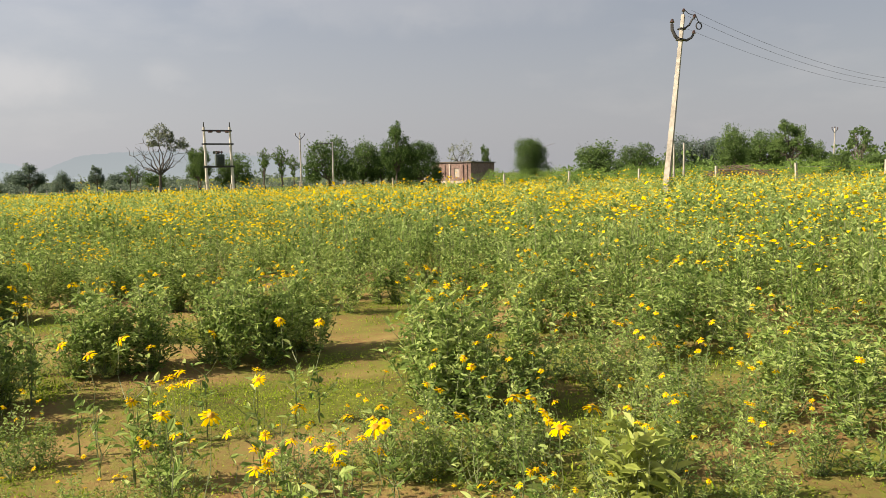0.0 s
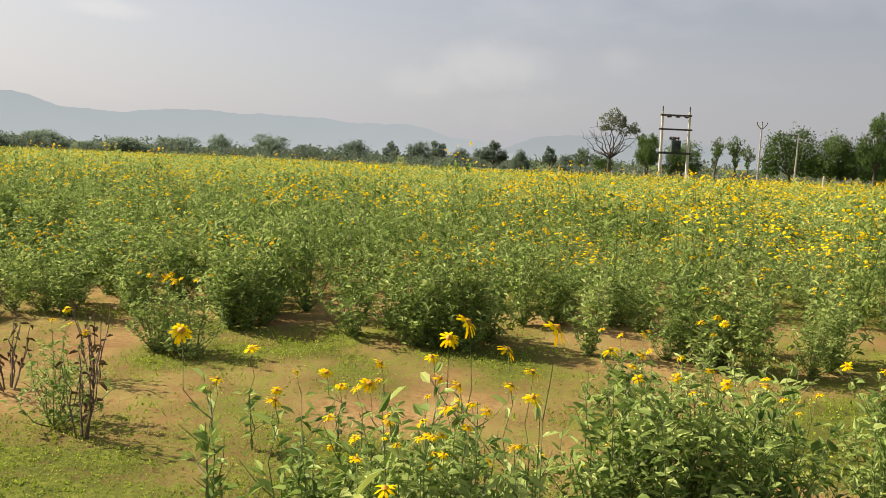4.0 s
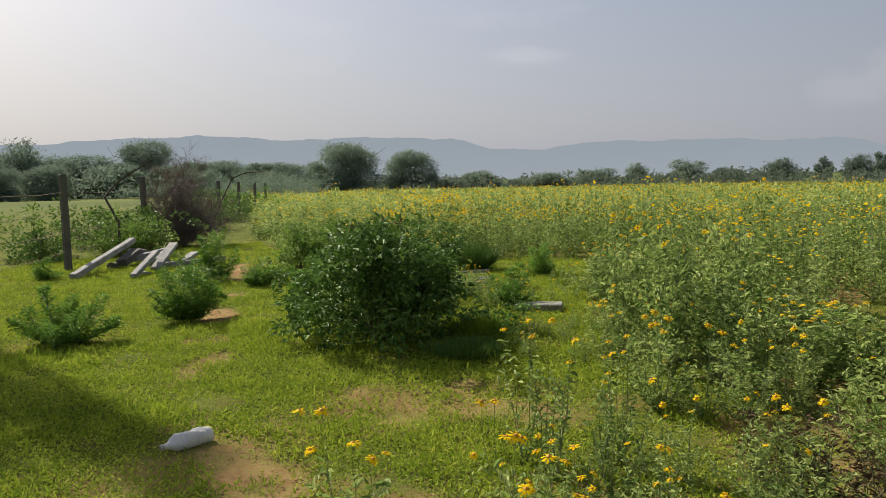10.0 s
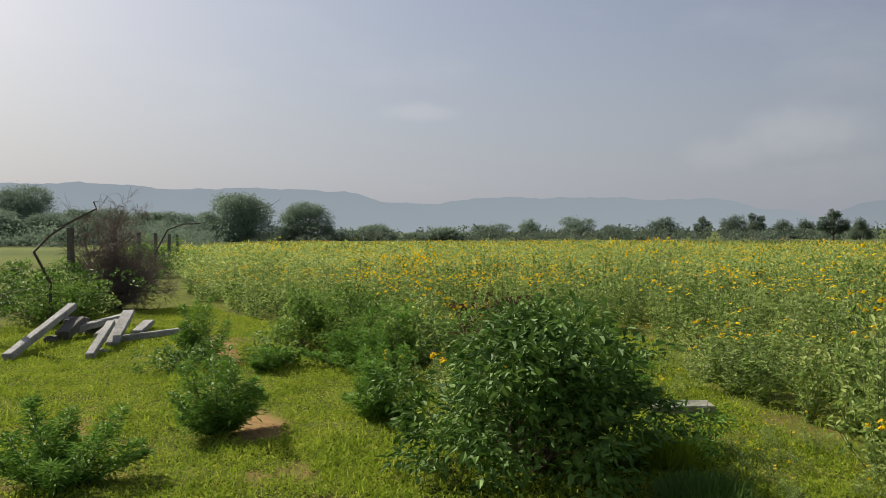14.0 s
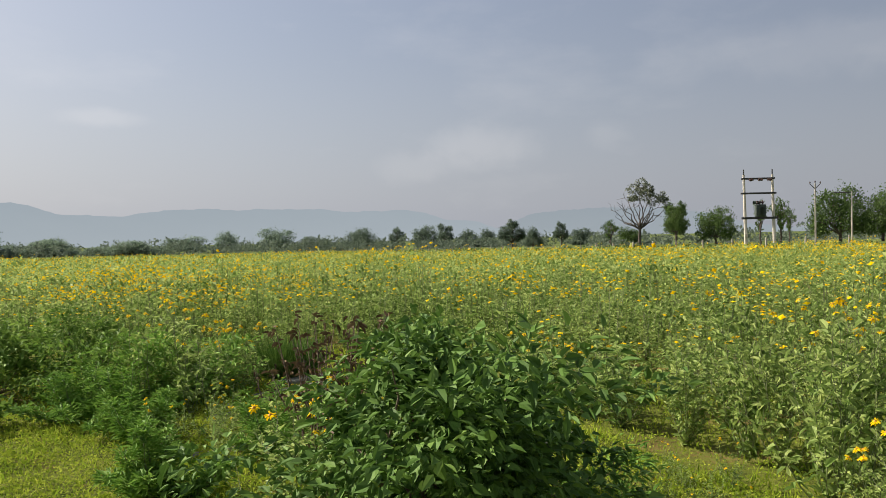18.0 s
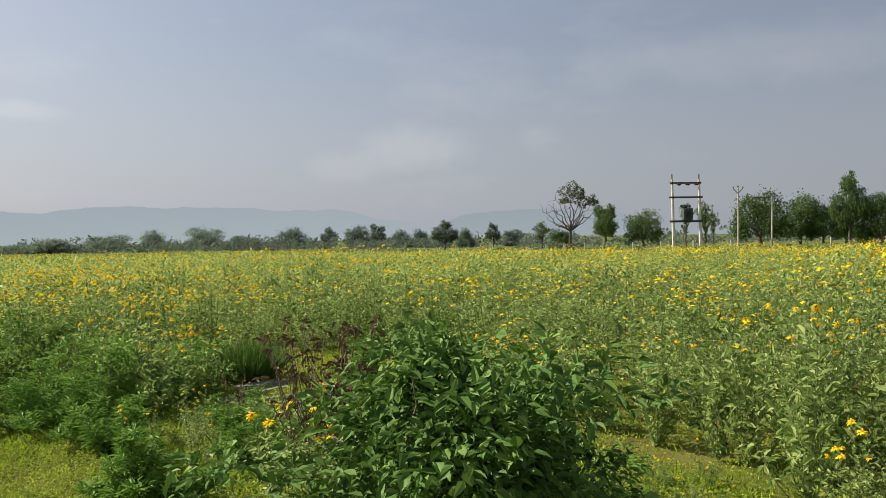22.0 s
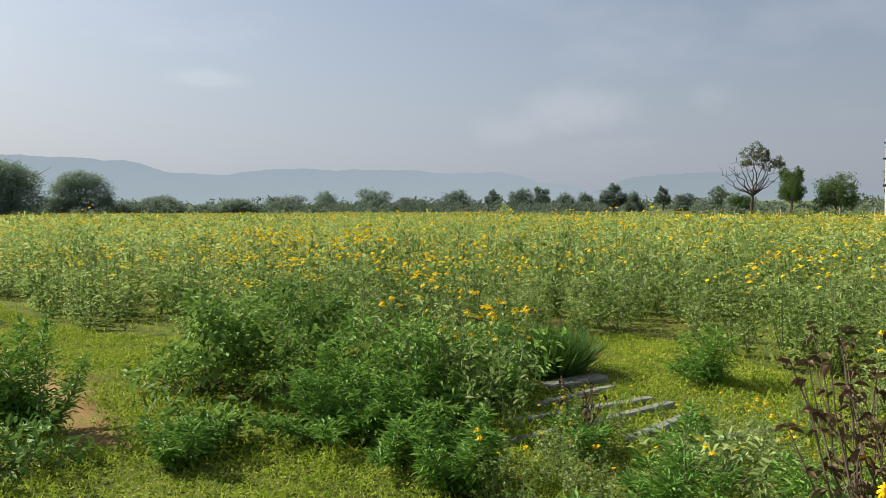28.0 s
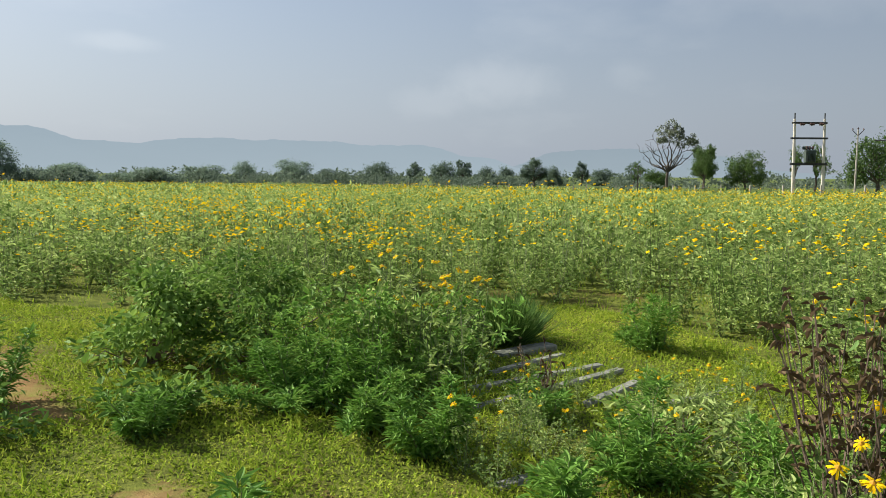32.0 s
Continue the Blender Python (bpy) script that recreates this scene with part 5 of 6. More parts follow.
def thorn_bush(x, y, width, height):
    """A dead thorn bush: crooked stems that branch into a haze of twigs."""
    r = np.random.default_rng(9)
    wood, fine = Geo(), Geo()
    for k in range(42):
        a, e = r.uniform(0, 6.28), r.uniform(0.2, 1.1)
        top = height * (1.0 - 0.50 * e * e) * r.uniform(0.25, 0.95)
        tip = np.array([0.46 * width * e * math.cos(a), 0.46 * width * e * math.sin(a), top])
        p = bent((r.normal(0, 0.10), r.normal(0, 0.10), 0), tip, 7, 0.07, 0.10)
        wood.add(*tube(p, np.linspace(0.032 if k < 9 else 0.016, 0.005, 7), 5))
        for _ in range(32):
            s = p[r.integers(2, 7)]
            q = s + r.normal(0, 0.22, 3)
            q[2] = max(q[2], 0.10)
            fine.add(*tube(bent(s, q, 4, 0.12), np.linspace(0.005, 0.002, 4), 3))
            for _ in range(4):
                w = q + r.normal(0, 0.12, 3)
                fine.add(*tube(np.stack([0.5 * (s + q), 0.5 * (q + w) + 0.02, w]), [0.0032, 0.0028, 0.0015], 3))
    for k in range(9):
        a = r.uniform(0, 6.28)
        s = np.array([0.25 * width * math.cos(a), 0.25 * width * math.sin(a), 0.75 * height])
        fine.add(*tube(bent(s, s + np.array([r.normal(0, 0.2), r.normal(0, 0.2), r.uniform(0.2, 0.45)]), 5, 0.08), np.linspace(0.006, 0.0025, 5), 3))
    root = tagged(new("thorn_bush"), "dead reddish-brown thorn bush against the fence", "bush")
    part("stem", wood, M_THORN, root)
    part("twigwork", fine, M_THORN, root)
    root.matrix_basis = tilted(x, y)


thorn_bush(-14.1, 10.45, 2.25, 2.55)


def crooked_branch(points, label):
    g = Geo().add(*tube(points, np.linspace(0.030, 0.014, len(points)), 6))
    for p in points[2:]:
        g.add(*tube([p, p + rng.normal(0, 0.09, 3)], [0.006, 0.002], 4))
    root = tagged(new("dead_branch"), label, "branch")
    part("wood", g, M_DARKWOOD, root)


crooked_branch(np.array([(-12.3, 7.3, 0.0), (-12.4, 7.4, 0.75), (-12.52, 7.19, 1.27), (-12.36, 7.36, 1.53), (-12.15, 7.58, 1.75), (-11.84, 7.88, 1.99), (-11.87, 7.85, 2.11)]), "crooked dead branch stuck upright by the fence")
crooked_branch(np.array([(-16.4, 13.6, 0.0), (-16.2, 13.9, 0.9), (-15.96, 14.2, 1.62), (-15.7, 14.5, 1.77), (-15.35, 14.75, 1.79)]), "bent dead branch leaning from the hedge")


# ---------- fallen posts, stones ----------
def slab(a, b, width=0.16, thick=0.12, mat=M_CONC, label="broken grey concrete fence post lying in the grass", name="concrete_post", roll=0.0):
    """A worn concrete post from a to b."""
    a, b = Vector(a), Vector(b)
    n = 9
    bm = box(((b - a).length, width, thick), (0, 0, 0), 0.012)
    bmesh.ops.subdivide_edges(bm, edges=[e for e in bm.edges if abs(e.verts[0].co.x - e.verts[1].co.x) > 0.2], cuts=n)
    rough_up(bm, 0.008, 7.0)
    root = tagged(new(name), label, "concrete post", "fallen concrete posts")
    part("shaft", bm, mat, root)
    side = Vector((0, 0, 1)).cross(b - a).normalized()
    ax = (b - a).normalized()
    m = Matrix((ax, side, ax.cross(side))).transposed().to_4x4()
    root.matrix_basis = Matrix.Translation((a + b) / 2) @ m @ Matrix.Rotation(roll, 4, "X")


slab((-9.9, 4.55, 0.05), (-11.3, 6.85, 0.44), 0.12, 0.10, label="long concrete post propped on a heap of others")
slab((-9.0, 5.0, 0.05), (-9.75, 6.1, 0.32), 0.11, 0.08, label="pale broken concrete slab leaning on a heap")
slab((-9.5, 5.85, 0.06), (-10.1, 6.8, 0.40), 0.17, 0.06, label="pale broken concrete slab leaning on a heap")
slab((-9.85, 6.2, 0.06), (-9.6, 7.55, 0.06), 0.11, 0.09, label="grey concrete post lying across the grass")
slab((-10.25, 7.1, 0.03), (-10.6, 7.75, 0.12), 0.17, 0.08)
slab((-10.9, 6.5, 0.12), (-10.6, 7.2, 0.26), 0.18, 0.10)
slab((-10.7, 6.1, 0.09), (-11.0, 6.7, 0.24), 0.20, 0.14, mat=M_DARKPOST, label="dark broken concrete block in the heap")
slab((-10.2, 6.3, 0.08), (-10.35, 6.85, 0.24), 0.15, 0.09)
slab((-4.60, 6.23, -0.005), (-3.61, 6.93, 0.015), 0.085, 0.07, mat=M_MOSSY)
slab((-4.62, 5.75, -0.01), (-3.48, 6.80, 0.015), 0.085, 0.07, mat=M_MOSSY)
slab((-3.86, 5.90, -0.005), (-3.42, 6.44, 0.02), 0.09, 0.07, mat=M_MOSSY)
slab((-4.42, 7.26, 0.0), (-3.94, 7.56, 0.03), 0.17, 0.08, mat=M_MOSSY, label="dark stained concrete slab beside the grass tuft")
slab((-4.47, 6.70, -0.01), (-3.87, 7.31, 0.01), 0.08, 0.07, mat=M_MOSSY)
slab((-3.44, 5.88, -0.01), (-3.12, 6.12, 0.0), 0.10, 0.06, mat=M_MOSSY, label="short broken piece of mossy concrete post")
slab((-3.05, 6.16, -0.01), (-2.78, 6.38, 0.0), 0.10, 0.06, mat=M_MOSSY, label="short broken piece of mossy concrete post")
slab((-4.46, 4.50, -0.015), (-4.0, 4.82, -0.005), 0.10, 0.06, mat=M_MOSSY, label="mossy concrete post almost sunk in the grass")
slab((-2.1, 4.62, 0.03), (-1.6, 4.80, 0.04), 0.26, 0.09, label="short pale concrete slab lying flat in the weeds", mat=M_MOSSY)


def stone(x, y, size, label, mat=M_STONE, z=0.0, turn=0.0, seed=1):
    bm = bmesh.new()
    bmesh.ops.create_icosphere(bm, subdivisions=3, radius=0.5)
    for v in bm.verts:
        c = v.co
        k = max(abs(c.x), abs(c.y), abs(c.z))
        v.co = c * (0.12 + 0.88 * 0.42 / max(k, 1e-3)) + noise.noise_vector(c * 3 + Vector((seed, 0, 0))) * 0.13 + noise.noise_vector(c * 11 + Vector((0, seed, 0))) * 0.03
        v.co.x, v.co.y, v.co.z = v.co.x * size[0], v.co.y * size[1], v.co.z * size[2]
    root = tagged(new("stone"), label, "stone")
    part("body", bm, mat, root)
    root.matrix_basis = Matrix.Translation((x, y, float(ground_z(x, y)) + z + 0.36 * size[2])) @ Matrix.Rotation(turn, 4, "Z") @ Matrix.Rotation(0.12, 4, "Y")




def plastic_bottle(x, y, turn):
    """A crumpled ribbed bottle lying on its side."""
    m, n, l, b = material("cloudy_plastic", 0.28)
    b.inputs["Base Color"].default_value = (0.80, 0.77, 0.72, 1)
    b.inputs["Transmission Weight"].default_value = 0.12
    b.inputs["IOR"].default_value = 1.3
    nz, bp = n.new("ShaderNodeTexNoise"), n.new("ShaderNodeBump")
    nz.inputs["Scale"].default_value, bp.inputs["Strength"].default_value = 40, 0.5
    l.new(nz.outputs["Fac"], bp.inputs["Height"])
    l.new(bp.outputs["Normal"], b.inputs["Normal"])
    root = tagged(new("bottle"), "crumpled cloudy plastic bottle lying in the grass", "bottle")
    u = np.linspace(0, 1, 40)
    r = np.interp(u, [0, 0.02, 0.06, 0.72, 0.88, 0.93, 1.0], [0.02, 0.044, 0.050, 0.050, 0.020, 0.015, 0.015])
    r = r * (1 + 0.05 * np.sin(62 * u) * (u < 0.72) * (u > 0.06))
    v, q = tube(np.stack([0.31 * u - 0.155, 0 * u, 0.05 + 0 * u], -1), r, 18)
    dent = 0.010 * np.sin(31 * v[:, 0] + 3 * np.sin(40 * v[:, 1])) * (np.abs(v[:, 0]) < 0.1)
    v[:, 2] += dent * (v[:, 2] > 0.05)
    part("body", Geo().add(v, q).mesh("body", [m], smooth=True), None, root)
    cap = np.array([0.140, 0.145, 0.165, 0.168])
    part("cap", Geo().add(*tube(np.stack([cap, 0 * cap, 0.05 + 0 * cap], -1), [0.012, 0.018, 0.018, 0.012], 12)), M_PLASTER, root)
    root.matrix_basis = tilted(x, y, 0.0, turn)


plastic_bottle(-1.78, -0.38, radians(258))
stone(1.2, -1.15, (0.26, 0.13, 0.09), "flat grey stone among the weeds", M_CONC, turn=0.2, seed=2)
stone(-11.5, 7.1, (0.45, 0.35, 0.30), "dark rock under the fallen posts", M_DARKPOST, turn=0.7, seed=3)
stone(-11.0, 7.0, (0.40, 0.32, 0.24), "dark rock beside the fallen posts", M_DARKPOST, turn=1.7, seed=4)
stone(-9.3, 5.5, (0.16, 0.12, 0.07), "small broken piece of concrete in the grass", M_CONC, turn=0.4, seed=6)
stone(-10.55, 6.95, (0.22, 0.16, 0.12), "broken piece of concrete in the heap", M_CONC, turn=1.4, seed=7)
stone(-10.75, 5.95, (0.24, 0.18, 0.14), "dark broken rock under a leaning post", M_DARKPOST, turn=2.1, seed=8)
stone(-9.85, 6.3, (0.14, 0.10, 0.07), "small pale stone by the fallen posts", turn=1.1, seed=5)


# ---------- fences ----------
def fence(name, label, spots, height, thick, mat, strands, sag=0.03, lean=0.02, wire=0.004, wire_mat=M_RUST):
    """A wire fence; its posts and strands are parts."""
    root = tagged(new(name), label, "fence")
    r = random.Random(len(spots))
    me = None
    for x, y in spots:
        if me is None:
            bm = box((thick, thick, height + 0.2), (0, 0, height / 2 - 0.1), 0.012)
            bmesh.ops.subdivide_edges(bm, edges=[e for e in bm.edges if abs(e.verts[0].co.z - e.verts[1].co.z) > 0.5], cuts=7)
            p = part("post", rough_up(bm, 0.006, 5), mat, root)
            me = p.data
        else:
            p = part("post", me, mat, root)
        p.matrix_local = Matrix.Translation((x, y, float(ground_z(x, y)))) @ Euler((r.gauss(0, lean), r.gauss(0, lean), r.uniform(-0.3, 0.3))).to_matrix().to_4x4()
    for h in strands:
        pts = []
        for (x0, y0), (x1, y1) in zip(spots, spots[1:]):
            for k in range(5):
                u = k / 5
                x, y = x0 + u * (x1 - x0), y0 + u * (y1 - y0)
                pts.append((x, y, float(ground_z(x, y)) + h - sag * 4 * u * (1 - u) + 0.012 * math.sin(3.1 * x)))
        pts.append((*spots[-1], float(ground_z(*spots[-1])) + h))
        part("wire", Geo().add(*tube(pts, np.full(len(pts), wire), 3)), wire_mat, root, "rusty barbed wire")


fence("fence", "grey stone-post fence with rusty barbed wire", [(-11.3 - 3.3 * k, 5.45 + 4.4 * k) for k in range(-1, 7)], 1.72, 0.11, M_DARKPOST, (0.35, 0.7, 1.05, 1.4))
FAR_LINE = [(-36, 226), (-14, 171), (8, 116), (24.5, 57), (42.4, 24), (60, -6)]


def along(line, step):
    """Places at even steps along a bent line."""
    out = []
    for (x0, y0), (x1, y1) in zip(line, line[1:]):
        n = max(1, round(math.hypot(x1 - x0, y1 - y0) / step))
        out += [(x0 + (x1 - x0) * k / n, y0 + (y1 - y0) * k / n) for k in range(n)]
    return out + [line[-1]]


fence("fence", "far fence of pale concrete posts and thin wire", along(FAR_LINE, 4.6), 1.42, 0.12, M_OLDPOLE, (0.6, 1.2), 0.05, 0.03, 0.006, M_WIRE)


# ---------- power line ----------
def insulator(root, place, size=1.0, down=False):
    g = Geo()
    z = np.array([0, 0.05, 0.055, 0.09, 0.095, 0.13, 0.135, 0.17]) * size * (-1 if down else 1)
    g.add(*tube(np.stack([0 * z, 0 * z, z], -1), np.array([0.02, 0.02, 0.07, 0.05, 0.065, 0.04, 0.05, 0.015]) * size, 10))
    p = part("insulator", g, M_GLAZE, root, "brown porcelain insulator")
    p.matrix_local = Matrix.Translation(place)


def prop(root, name, a, b, r, mat, sides=6, label=""):
    return part(name, Geo().add(*tube(np.array([a, (np.asarray(a) + np.asarray(b)) / 2, b], float), [r, r, r], sides)), mat, root, label)


def leaning_pole():
    root = tagged(new("utility_pole"), "tall leaning concrete utility pole with steel brackets", "utility pole")
    g = Geo()
    h = 8.45
    z = np.linspace(-0.4, h, 12)
    g.add(*tube(np.stack([0 * z, 0 * z, z], -1), np.linspace(0.19, 0.10, 12), 4))
    part("shaft", g, M_OLDPOLE, root)
    hook = [(-0.46, 0.1, 7.98), (-0.42, 0.1, 7.72), (-0.24, 0.06, 7.42), (0.0, 0.0, 7.28), (0.25, -0.06, 7.30), (0.46, -0.1, 7.45), (0.55, -0.1, 7.62)]
    part("bracket", Geo().add(*tube(hook, [0.07, 0.075, 0.08, 0.08, 0.06, 0.055, 0.05], 6)), M_STEEL, root, "bent steel bracket")
    arm = [(-0.06, 0, 7.80), (0.12, -0.02, 7.84), (0.32, -0.06, 8.02), (0.42, -0.08, 8.28), (0.50, -0.1, 8.36)]
    part("bracket", Geo().add(*tube(arm, [0.05, 0.05, 0.045, 0.045, 0.04], 6)), M_STEEL, root, "bent steel bracket")
    part("clamp", box((0.34, 0.34, 0.07), (0, 0, 7.30), 0.01), M_STEEL, root, "steel band round the shaft")
    part("clamp", box((0.30, 0.30, 0.06), (0, 0, 7.80), 0.01), M_STEEL, root, "steel band round the shaft")
    prop(root, "spike", (0, 0, h - 0.1), (0, 0, h + 0.12), 0.03, M_STEEL)
    for p, size in (((-0.46, 0.1, 7.96), 1.5), ((0.56, -0.1, 7.60), 1.3), ((0.0, 0.0, 8.55), 1.2), ((0.52, -0.1, 8.34), 1.3)):
        insulator(root, p, size)
    jumper = [(0.0, 0.0, 8.72), (0.22, -0.04, 8.55), (0.40, -0.08, 8.50), (0.56, -0.1, 8.52), (0.70, -0.1, 8.30), (0.80, -0.1, 8.16)]
    part("jumper_cable", Geo().add(*tube(jumper, np.full(6, 0.018), 5)), M_STEEL, root)
    loop = [(0.78 + 0.14 * math.cos(a), -0.1, 8.05 + 0.16 * math.sin(a)) for a in np.linspace(0, 6.28, 12)]
    part("cable_loop", Geo().add(*tube(loop, np.full(12, 0.030), 5)), M_STEEL, root)
    axis = Vector((1.45, 0.42, 8.71)).normalized()
    root.matrix_basis = Matrix.Translation((32.05, 17.33, 0.22)) @ Matrix(facing(axis).tolist()).to_4x4()
    return root


leaning_pole()


def cable(name, a, b, sag, r=0.012, label="thin sagging overhead wire"):
    u = np.linspace(0, 1, 24)[:, None]
    p = np.asarray(a) + (np.asarray(b) - np.asarray(a)) * u
    p[:, 2] -= 4 * sag * (u * (1 - u))[:, 0]
    ob = tagged(new(name), label, "cable", "overhead wires")
    part("strand", Geo().add(*tube(p, np.full(24, r), 4)), M_STEEL, ob)


cable("overhead_wire", (33.95, 17.75, 8.80), (77.2, 25.3, 8.7), 1.9, 0.007)
cable("overhead_wire", (33.9, 17.9, 8.55), (77.2, 25.7, 8.7), 1.95, 0.007)
cable("overhead_wire", (33.6, 17.6, 7.9), (77.2, 24.6, 8.1), 1.8, 0.006)


def double_pole(x, y):
    """Two poles with cross-beams, a platform and a transformer."""
    z0 = float(ground_z(x, y))
    root = tagged(new("transformer_structure"), "double-pole structure of pale concrete with a dark transformer", "power structure")
    root.matrix_basis = Matrix.Translation((x, y, z0)) @ Matrix.Rotation(radians(0), 4, "Z")
    w, h = 2.85, 7.8
    for sx in (0, w):
        z = np.linspace(-0.3, h, 8)
        part("pole", Geo().add(*tube(np.stack([sx + 0.02 * (h - z), 0 * z, z], -1), np.linspace(0.19, 0.12, 8), 8)), M_POLE, root)
        prop(root, "spike", (sx, 0, h - 0.1), (sx, 0, h + 0.55), 0.06, M_STEEL)
    for zz, over, tk in ((7.41, 0.2, 0.17), (5.93, 0.3, 0.17), (3.43, 0.3, 0.22)):
        for sy in (-0.16, 0.16):
            part("cross_beam", box((w + 2 * over, 0.08, tk), (w / 2 + 0.02 * (h - zz), sy, zz), 0.01), M_STEEL, root, "dark steel channel")
    for k in range(3):
        g = Geo()
        x0 = 0.35 + 0.92 * k
        x = np.array([0, 0.08, 0.1, 0.2, 0.22, 0.32, 0.34, 0.44, 0.46, 0.55]) + x0
        g.add(*tube(np.stack([x, 0 * x - 0.3, 7.30 - 0.05 * np.sin((x - x0) * 5.7)], -1), [0.03, 0.04, 0.15, 0.06, 0.15, 0.06, 0.15, 0.06, 0.13, 0.03], 10))
        part("insulator_string", g, M_GLAZE, root, "string of brown porcelain insulators")
    tank = part("transformer", box((0.95, 0.7, 1.25), (1.62, 0, 4.17), 0.05), M_TRAFO, root, "dark green transformer tank")
    for k in range(7):
        part("cooling_fin", box((0.05, 0.95, 0.85), (1.27 + 0.117 * k, 0, 4.1), 0.01), M_TRAFO, tank)
    for k in range(3):
        insulator(root, (1.28 + 0.28 * k, 0, 4.78), 2.4)
    part("conservator", Geo().add(*tube([(0.95, 0.1, 5.0), (1.25, 0.1, 5.0), (1.6, 0.1, 5.0)], [0.17, 0.19, 0.17], 10)), M_TRAFO, root)
    part("fuse_box", box((0.3, 0.2, 0.4), (0.1, -0.2, 1.7), 0.02), M_PLASTER, root)


double_pole(25.49, 81.7)


def single_pole(x, y, h, label, arms=True):
    root = tagged(new("utility_pole"), label, "utility pole")
    root.matrix_basis = tilted(x, y)
    z = np.linspace(-0.3, h, 8)
    part("shaft", Geo().add(*tube(np.stack([0 * z, 0 * z, z], -1), np.linspace(0.17, 0.10, 8), 8)), M_OLDPOLE, root)
    if arms:
        for sx in (-1, 1):
            prop(root, "bracket", (0, 0, h - 0.9), (0.8 * sx, 0, h - 0.1), 0.06, M_STEEL)
            insulator(root, (0.8 * sx, 0, h - 0.1), 2.0)
        insulator(root, (0, 0, h), 2.2)
    return root


single_pole(51.3, 126.0, 9.5, "pale concrete utility pole beyond the fence")
gallows = single_pole(58.8, 130.2, 8.3, "grey pole with one long side arm", False)
prop(gallows, "side_arm", (-2.7, 0.9, 8.1), (0, 0, 8.1), 0.09, M_STEEL)
single_pole(93.0, 79.4, 5.0, "thin pale pole at the fence", False)
single_pole(94.2, 78.6, 5.1, "thin pale pole beside another", False)
single_pole(143.4, 89.6, 8.0, "distant pale utility pole", True)
single_pole(77.2, 25.2, 8.6, "concrete utility pole carrying the next wires")


# ---------- brick hut ----------
def brick_hut():
    root = tagged(new("hut"), "low flat-roofed brick hut behind the fence", "hut")
    z0 = float(ground_z(84, 124))
    ax = Vector((4.6, -5.8, 0)).normalized()
    side = Vector((0, 0, 1)).cross(ax)
    root.matrix_basis = Matrix.Translation((79.2, 130.0, z0)) @ Matrix((ax, side, (0, 0, 1))).transposed().to_4x4()
    L, D, H, t = 8.1, 13.0, 3.9, 0.25
    for k, (a, b) in enumerate(((0.0, 0.35), (0.95, 1.25), (1.85, 4.6), (5.7, L))):
        part("wall", box((b - a, t, H), ((a + b) / 2, 0.002 * k, H / 2), 0.01), M_BRICK, root)
    part("lintel", box((1.5, t - 0.02, 1.1), (1.1, 0, H - 0.55), 0.01), M_BRICK, root)
    part("wall", box((1.1, t - 0.02, 1.1), (5.15, 0, 0.55), 0.01), M_BRICK, root)
    part("wall", box((1.1, t - 0.02, 1.1), (5.15, 0, H - 0.55), 0.01), M_BRICK, root)
    for x in (0.18, 1.1, 2.6, 3.7, 6.4, 7.2):
        part("pilaster", box((0.24, 0.12, H - 0.3), (x, -0.19, (H - 0.3) / 2), 0.01), M_PLASTER if x in (1.1, 3.7) else M_BRICK, root)
    part("side_wall", box((t, D, H), (L - t / 2 + 0.002, D / 2 + t / 2, H / 2), 0.01), M_BRICK, root)
    part("side_wall", box((t, D, H), (t / 2 - 0.002, D / 2 + t / 2, H / 2), 0.01), M_BRICK, root)
    part("back_wall", box((L - 2 * t, t, H), (L / 2, D - t, H / 2), 0.01), M_BRICK, root)
    part("roof", box((L + 0.5, D + 0.6, 0.20), (L / 2, D / 2, H + 0.10), 0.03), M_ROOF, root, "stained concrete roof slab")
    win = part("window", box((1.1, 0.08, 1.7), (5.15, 0.05, 1.95), 0.01), M_PLASTER, root, "pale boarded window")
    for k in range(4):
        part("board", box((0.22, 0.04, 1.6), (4.75 + 0.27 * k, -0.02, 1.95), 0.006), M_PLASTER, win)
    part("plinth", box((L + 1.2, 1.0, 0.6), (L / 2 - 0.3, -0.85, 0.15), 0.03), M_PLASTER, root, "pale cement plinth")
    part("annexe", box((1.6, 2.0, 1.7), (-1.6, 1.0, 0.85), 0.05), M_PLASTER, root, "low plastered annexe")


brick_hut()


def brush_pile(x, y, w, h):
    r = np.random.default_rng(31)
    g = Geo()
    for _ in range(420):
        a = np.array([r.uniform(-w / 2, w / 2), r.normal(0, 1.0), 0])
        a[2] = h * max(0.05, 1 - (2 * a[0] / w) ** 2) * r.uniform(0, 1)
        b = a + np.array([r.normal(0, 1.0), r.normal(0, 0.5), r.normal(0, 0.12)])
        b[2] = max(b[2], 0.02)
        g.add(*tube(bent(a, b, 3, 0.05), [0.035, 0.03, 0.015], 4))
    root = tagged(new("brush_pile"), "heap of cut reddish-brown branches by the fence", "brush pile")
    part("brush", g, M_TWIG, root)
    root.matrix_basis = tilted(x, y, 0, radians(-40))


brush_pile(97.5, 71.5, 9.0, 1.5)


